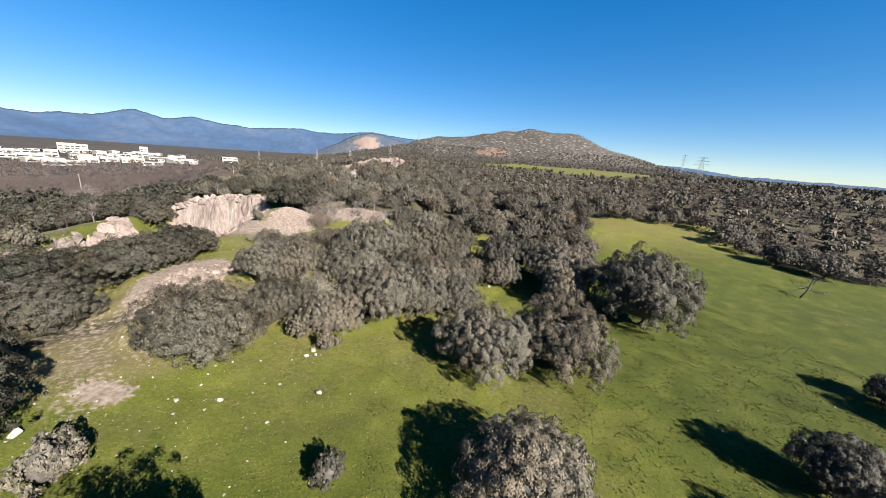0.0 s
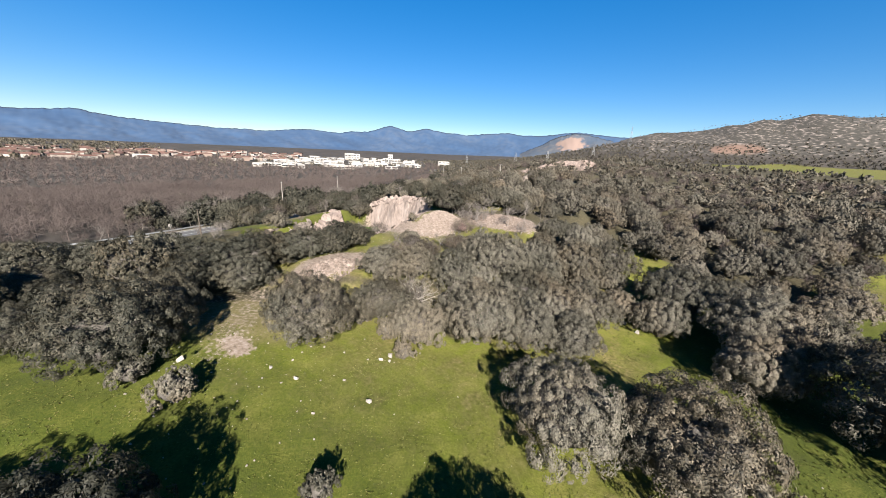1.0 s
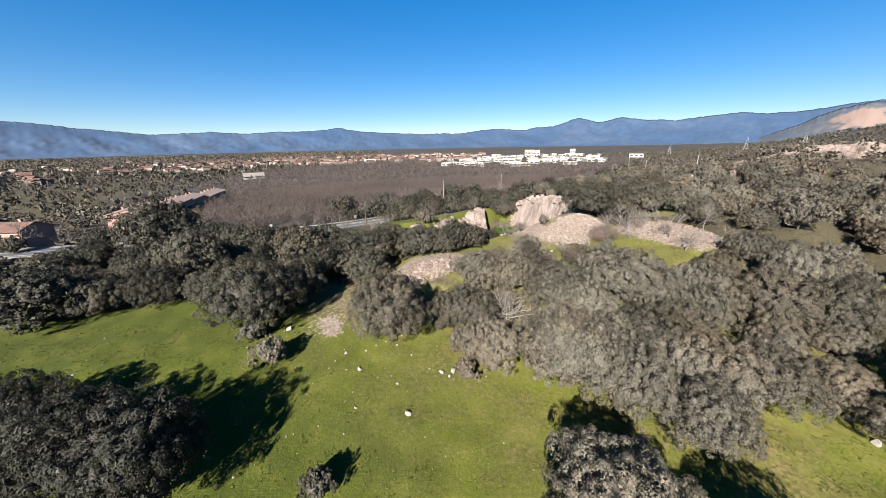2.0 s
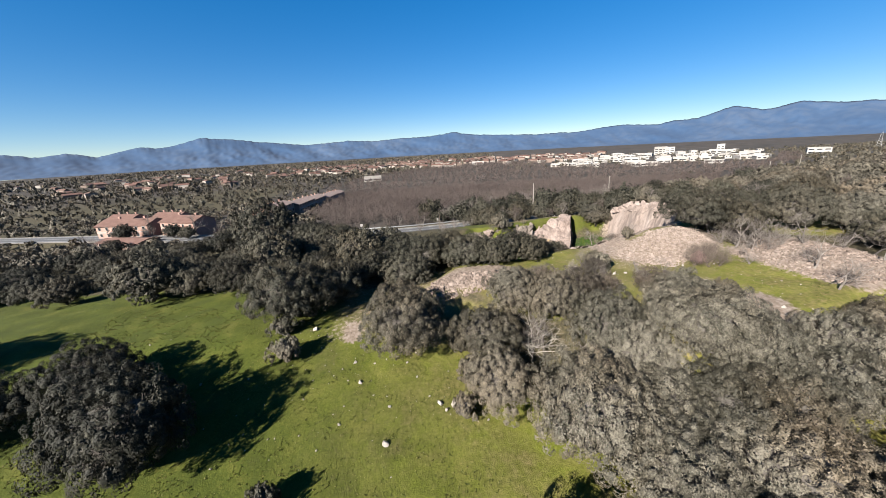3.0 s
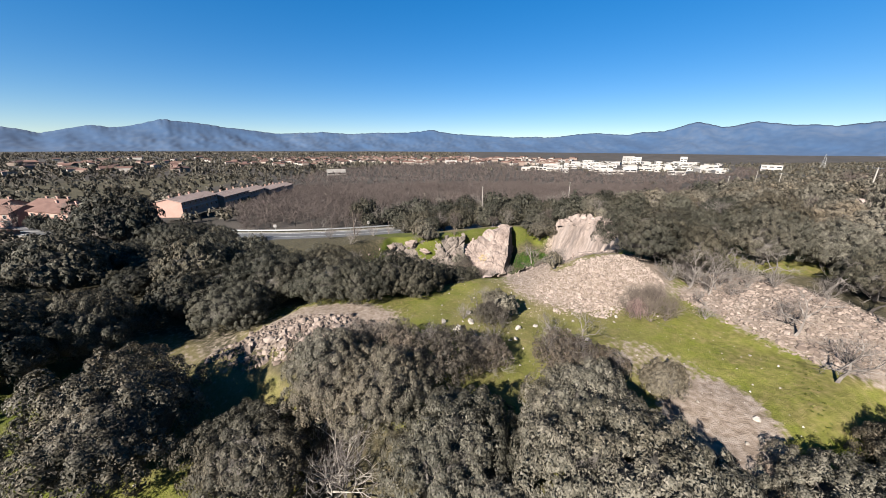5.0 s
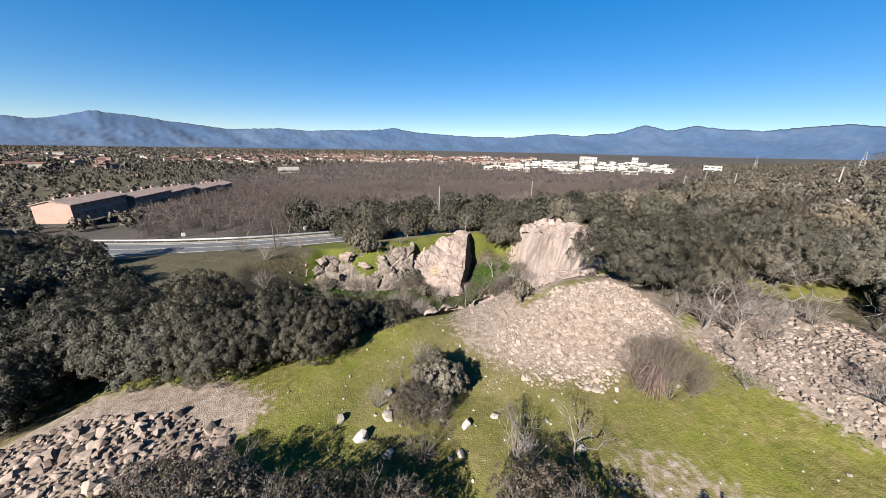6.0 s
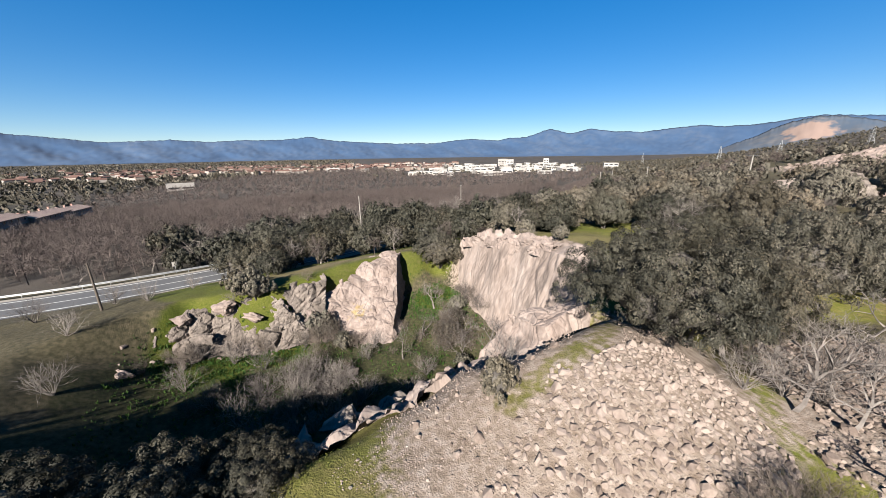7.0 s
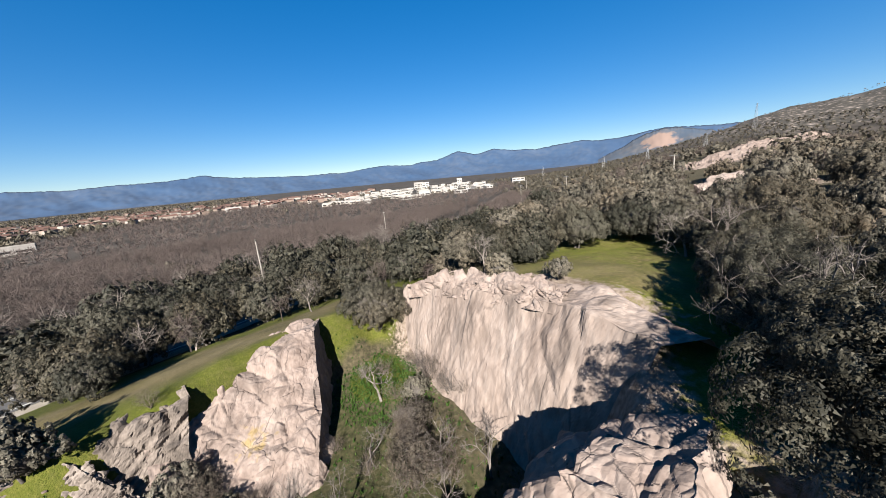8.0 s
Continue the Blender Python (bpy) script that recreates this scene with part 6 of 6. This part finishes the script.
def build_town():
    rng = np.random.default_rng(77)

    def block(az, dist, w, d, h, mat, label, category="building", tilt=0.0):
        x, y = math.sin(radians(az)) * dist, math.cos(radians(az)) * dist + 30
        ob = tagged(new("town_building"), label, category, "buildings of the town")
        ob.location, ob.rotation_euler = (x, y, float(ground(x, y))), (0, 0, radians(-az) + tilt)
        bm = box(bmesh.new(), -w / 2, -d / 2, -1, w / 2, d / 2, h)
        part("wall", bm, mat, ob)
        bm = bmesh.new()
        for q in ((-w / 2 - 0.2, -d / 2 - 0.2, w / 2 + 0.2, -d / 2 + 0.2), (-w / 2 - 0.2, d / 2 - 0.2, w / 2 + 0.2, d / 2 + 0.2), (-w / 2 - 0.2, -d / 2 + 0.2, -w / 2 + 0.2, d / 2 - 0.2), (w / 2 - 0.2, -d / 2 + 0.2, w / 2 + 0.2, d / 2 - 0.2)):
            box(bm, q[0], q[1], h, q[2], q[3], h + 0.8)
        part("parapet", bm, WHITE, ob)
        n, m = max(1, int(h / 5)), max(2, int(w / 9))
        step = w / m
        me = None
        for k in range(n):
            for j in range(m):
                if me is None:
                    me = part("window", box(bmesh.new(), 1.5 - step / 2, -0.06, 0, step / 2 - 1.5, 0.05, 1.6), GLASS, ob)
                    me.location = (-w / 2 + (j + 0.5) * step, -d / 2, 2 + k * 5)
                else:
                    piece("window", me.data, ob, Matrix.Translation((-w / 2 + (j + 0.5) * step, -d / 2, 2 + k * 5)))

    for az in np.linspace(-62.5, -37.4, 92):
        edge = abs(az + 47) / 16
        block(az + rng.normal(0, 0.4), rng.uniform(600, 1200), rng.uniform(9, 30), 24, max(3.5, rng.uniform(3.5, 8.5) - 2.5 * edge), (WHITE, TOWN, WHITE, WHITE)[int(rng.integers(4))], "long white industrial hall at the edge of town", "building", rng.normal(0, 0.15))
    block(-48.4, 1150, 30, 26, 19, WHITE, "tall white block over the industrial halls")
    block(-47.3, 1140, 22, 20, 17, WHITE, "tall white block over the industrial halls")
    block(-41.8, 1150, 16, 14, 19, WHITE, "slim white tower in the town")
    block(-32.9, 820, 27, 20, 10, WHITE, "white hall standing alone by the wood", "building", 0.1)
    block(-75, 900, 30, 12, 8, WHITE, "white hall among red-roofed houses")
    block(-93, 520, 26, 12, 7, WHITE, "white hall among trees")
    # the red-roofed part, house by house too far to tell apart
    chunks, roofs = [], []
    cube = np.array([(x, y, z) for z in (0, 1) for x, y in ((-1, -1), (1, -1), (1, 1), (-1, 1))], float)
    sides = np.array([(0, 1, 5, 4), (1, 2, 6, 5), (2, 3, 7, 6), (3, 0, 4, 7)])
    gable = np.array([(-1.1, -1.1, 0), (1.1, -1.1, 0), (1.1, 1.1, 0), (-1.1, 1.1, 0), (-1.0, 0, 1), (1.0, 0, 1)], float)
    slopes = np.array([(0, 1, 5, 4), (2, 3, 4, 5), (1, 2, 5, 5), (3, 0, 4, 4)])
    slopes = np.array([(0, 1, 5, 4), (2, 3, 4, 5)])
    for k in range(430):
        az = rng.uniform(-138, -55) if k % 2 else rng.uniform(-102, -58)
        dist = rng.uniform(820, 1500) if az > -105 else rng.uniform(700, 1700)
        x, y = math.sin(radians(az)) * dist, math.cos(radians(az)) * dist + 30
        w, d, h, r = rng.uniform(5, 13), rng.uniform(4, 7), rng.uniform(4.5, 8.5), rng.uniform(0, 3.14)
        c, s = math.cos(r), math.sin(r)
        z = float(ground(x, y))
        for shape, lo, hi, faces, into in ((cube, 0, h, sides, chunks), (gable, h, 2.4, slopes, roofs)):
            v = shape * np.array((w, d, hi)) + np.array((0, 0, lo))
            into.append((np.stack([v[:, 0] * c - v[:, 1] * s + x, v[:, 0] * s + v[:, 1] * c + y, v[:, 2] + z], axis=1), faces))
    town = tagged(new("distant_town", mesh_of("distant_town", *join(chunks), TOWN)), "distant town of pale houses with red roofs", "town", kind="stuff")
    piece("roofs", mesh_of("roofs", *join(roofs), ROOF), town)
    shed = tagged(new("shed"), "small shed with a pale corrugated metal roof", "shed")
    shed.location, shed.rotation_euler = (-112, 73.2, float(ground(-112, 73.2))), (0, 0, 0.5)
    part("wall", box(bmesh.new(), -2, -1.6, -0.3, 2, 1.6, 2.0), WOOD, shed)
    bm = bmesh.new()
    for k in range(12):
        box(bm, -2.3 + k * 0.385, -2.0, 2.0 + 0.05 * (k % 2), -2.3 + (k + 1) * 0.385, 2.0, 2.1 + 0.05 * (k % 2))
    part("roof", bm, STEEL, shed)


# ---- grass ----
def build_grass():
    """Tufts of longer grass over the nearer lawns."""
    rng = np.random.default_rng(90)
    x, y = rng.uniform(-48, 62, 240000), rng.uniform(-12, 100, 240000)
    keep = (open_grass(x, y) > -1) & (np.hypot(x + 5, y - 32) < 62) & (wobble(x, y, 5, 1) + 0.6 * wobble(x, y, 1.6, 2) + rng.normal(0, 0.35, len(x)) > 0.05) & (bare_zone(x, y) < 0.5)
    x, y = x[keep][:70000], y[keep][:70000]
    z = ground(x, y)
    p = np.stack([x, y, z - 0.02], axis=1)
    h, a = rng.uniform(0.04, 0.13, len(x)) * np.where(signed(LAWN_TOP, x, y) > 0, 0.55, 1.0), rng.uniform(0, 6.28, len(x))
    tris = []
    for turn in (0.0, 1.6):
        d = np.stack([np.cos(a + turn), np.sin(a + turn), 0 * a], axis=1) * (h * 0.9)[:, None]
        tip = rng.normal(0, 0.05, (len(x), 3))
        tip[:, 2] = h
        tris.append(np.stack([p - d, p + d, p + tip], axis=1))
    v = np.concatenate(tris, axis=1).reshape(-1, 3)
    me = mesh_of("grass_tufts", v, np.arange(len(v)).reshape(-1, 3), TUFT)
    tagged(new("grass_tufts", me), "tufts of longer green grass over the pasture", "grass", kind="stuff")


def build_herbs():
    """Lush weeds over the damp parts of the pit."""
    rng = np.random.default_rng(95)
    x, y = rng.uniform(-80, -46, 60000), rng.uniform(44, 90, 60000)
    wet = 0.9 * spot(x, y, -69, 60, 3, 7) + 1.6 * spot(x, y, -68, 82, 6.0, 4.5) + spot(x, y, -71, 50, 5, 4) + 0.8 * spot(x, y, -63, 55, 7, 2.5, 0.5) + 0.25
    keep = (signed(PIT, x, y) > 0.5) & (wet + 0.3 * wobble(x, y, 4, 3) > rng.random(len(x)) * 1.4)
    x, y = x[keep][:15000], y[keep][:15000]
    p = np.stack([x, y, ground(x, y) - 0.03], axis=1)
    h, a = rng.gamma(2.0, 0.055, len(x)) + 0.05, rng.uniform(0, 6.28, len(x))
    tris = []
    for turn in (0.0, 1.0, 2.1):
        d = np.stack([np.cos(a + turn), np.sin(a + turn), 0 * a], axis=1) * (h * 0.35)[:, None]
        tip = rng.normal(0, 0.09, (len(x), 3))
        tip[:, 2] = h
        tris.append(np.stack([p - d, p + d, p + tip], axis=1))
    v = np.concatenate(tris, axis=1).reshape(-1, 3)
    tagged(new("pit_weeds", mesh_of("pit_weeds", v, np.arange(len(v)).reshape(-1, 3), HERB)), "lush green weeds over the quarry floor", "weeds", kind="stuff")


# ---- shrubs ----
plant(BUSHES, [(-22, 15.6, 1.75), (-6.4, 18.1, 1.35), (-26.5, 14.2, 1.6), (-37.3, 67.8, 1.2), (-37.9, 68.7, 0.8), (-73.5, 58, 2.2), (-74.5, 57, 2.6), (-20, 34.8, 1.6), (-15.5, 35.0, 1.6), (-11.6, 33.4, 1.3), (-29.2, 57.6, 1.7), (-58.0, 90.4, 1.7), (-52, 90.2, 1.2), (-63.5, 83, 1.5), (-70.5, 64.6, 2.2), (-52.5, 76.5, 1.4), (-66, 66.8, 1.6)],
      "low evergreen oak shrub", "oak shrubs", "shrub", 1.15, 8)
plant(DARKS, [(-97.5, 56.5, 4.6), (-93.5, 60, 4.2), (-98, 64.5, 4.6), (-97, 72, 4.8), (-96.5, 80, 4.9), (-95.5, 87.5, 4.6), (-92, 95, 4.6), (-86, 99, 4.4), (-80, 97, 4.2), (-66, 97, 3.8), (-60, 99, 3.8), (-84, 61, 2.6), (-108, 62, 4.6), (-113, 70, 4.6), (-110, 79, 4.8), (-115, 90, 4.6), (-108, 94, 4.8), (-104, 102, 4.6), (-98, 106, 4.4), (-112, 108, 4.6), (-120, 79, 4.4), (-122, 66, 4.2), (-117, 57, 3.8), (-90, 106, 4.6), (-121, 99, 4.4), (-127, 90, 4.0), (-106, 112, 4.2), (-80, -5, 9.0), (-57, 3, 5.8), (-44, -10.5, 6.0), (-51.5, 5.5, 5.6), (-50.5, 21.5, 5.2), (-56, 27, 4.6), (-63, 14, 4.5), (-41, 24, 4.0), (-131, -58, 3.6), (-135, -78, 4.2), (-126, -50, 3.4), (-158, -70, 4.0), (-171, -84, 4.2), (-183, -78, 4.0), (-118, -70, 3.8), (-122, -30, 3.4)],
      "holm oak with a dark rounded crown near the road", "oaks by the road", seed=9)
def belt_trees():
    """The thick belt of dark oaks along the road."""
    rng = np.random.default_rng(15)
    taken = [(float(o.matrix_basis.translation.x), float(o.matrix_basis.translation.y)) for o in scene.objects if o.name.startswith("holm_oak")]
    free = lambda x, y: np.min([np.hypot(x - a, y - b) for a, b in taken], axis=0) > 4.6
    p = scatter(rng, -143, -80, 40, 150, 6.6, lambda x, y: free(x, y) & (road_gap(x, y) > 7.0) & (open_grass(x, y) < -2) & (x > -143 + 0.25 * np.abs(y - 85)) & (np.hypot(x + 112, y - 73.2) > 5) & (signed(PIT, x, y) < -3) & ((y > 88) | (x < -104)), 1500)
    return [(float(x), float(y), float(r)) for (x, y), r in zip(p, rng.uniform(2.4, 6.2, len(p)))]


BELT = belt_trees()
PLANTED += BELT
PLANTED += [(float(v.x), float(v.y), float(r)) for v, r in ((o.matrix_basis.translation, o.matrix_basis.to_scale().x) for o in scene.objects if o.name.startswith("holm_oak")) if r > 1.2]

build_quarry()
build_road()
build_poles()
build_houses()
build_town()
build_bare()
build_dead_tree()
build_root_ball()
plant_woods()
build_rubble()
build_grass()
build_herbs()

# ---- the models that the copies were taken from go ----
for model in FINE + THIN + SHADED_NEAR + DARKS + OAKS + MIDS + BUSHES:
    for ob in (*model.children_recursive, model):
        bpy.data.objects.remove(ob)
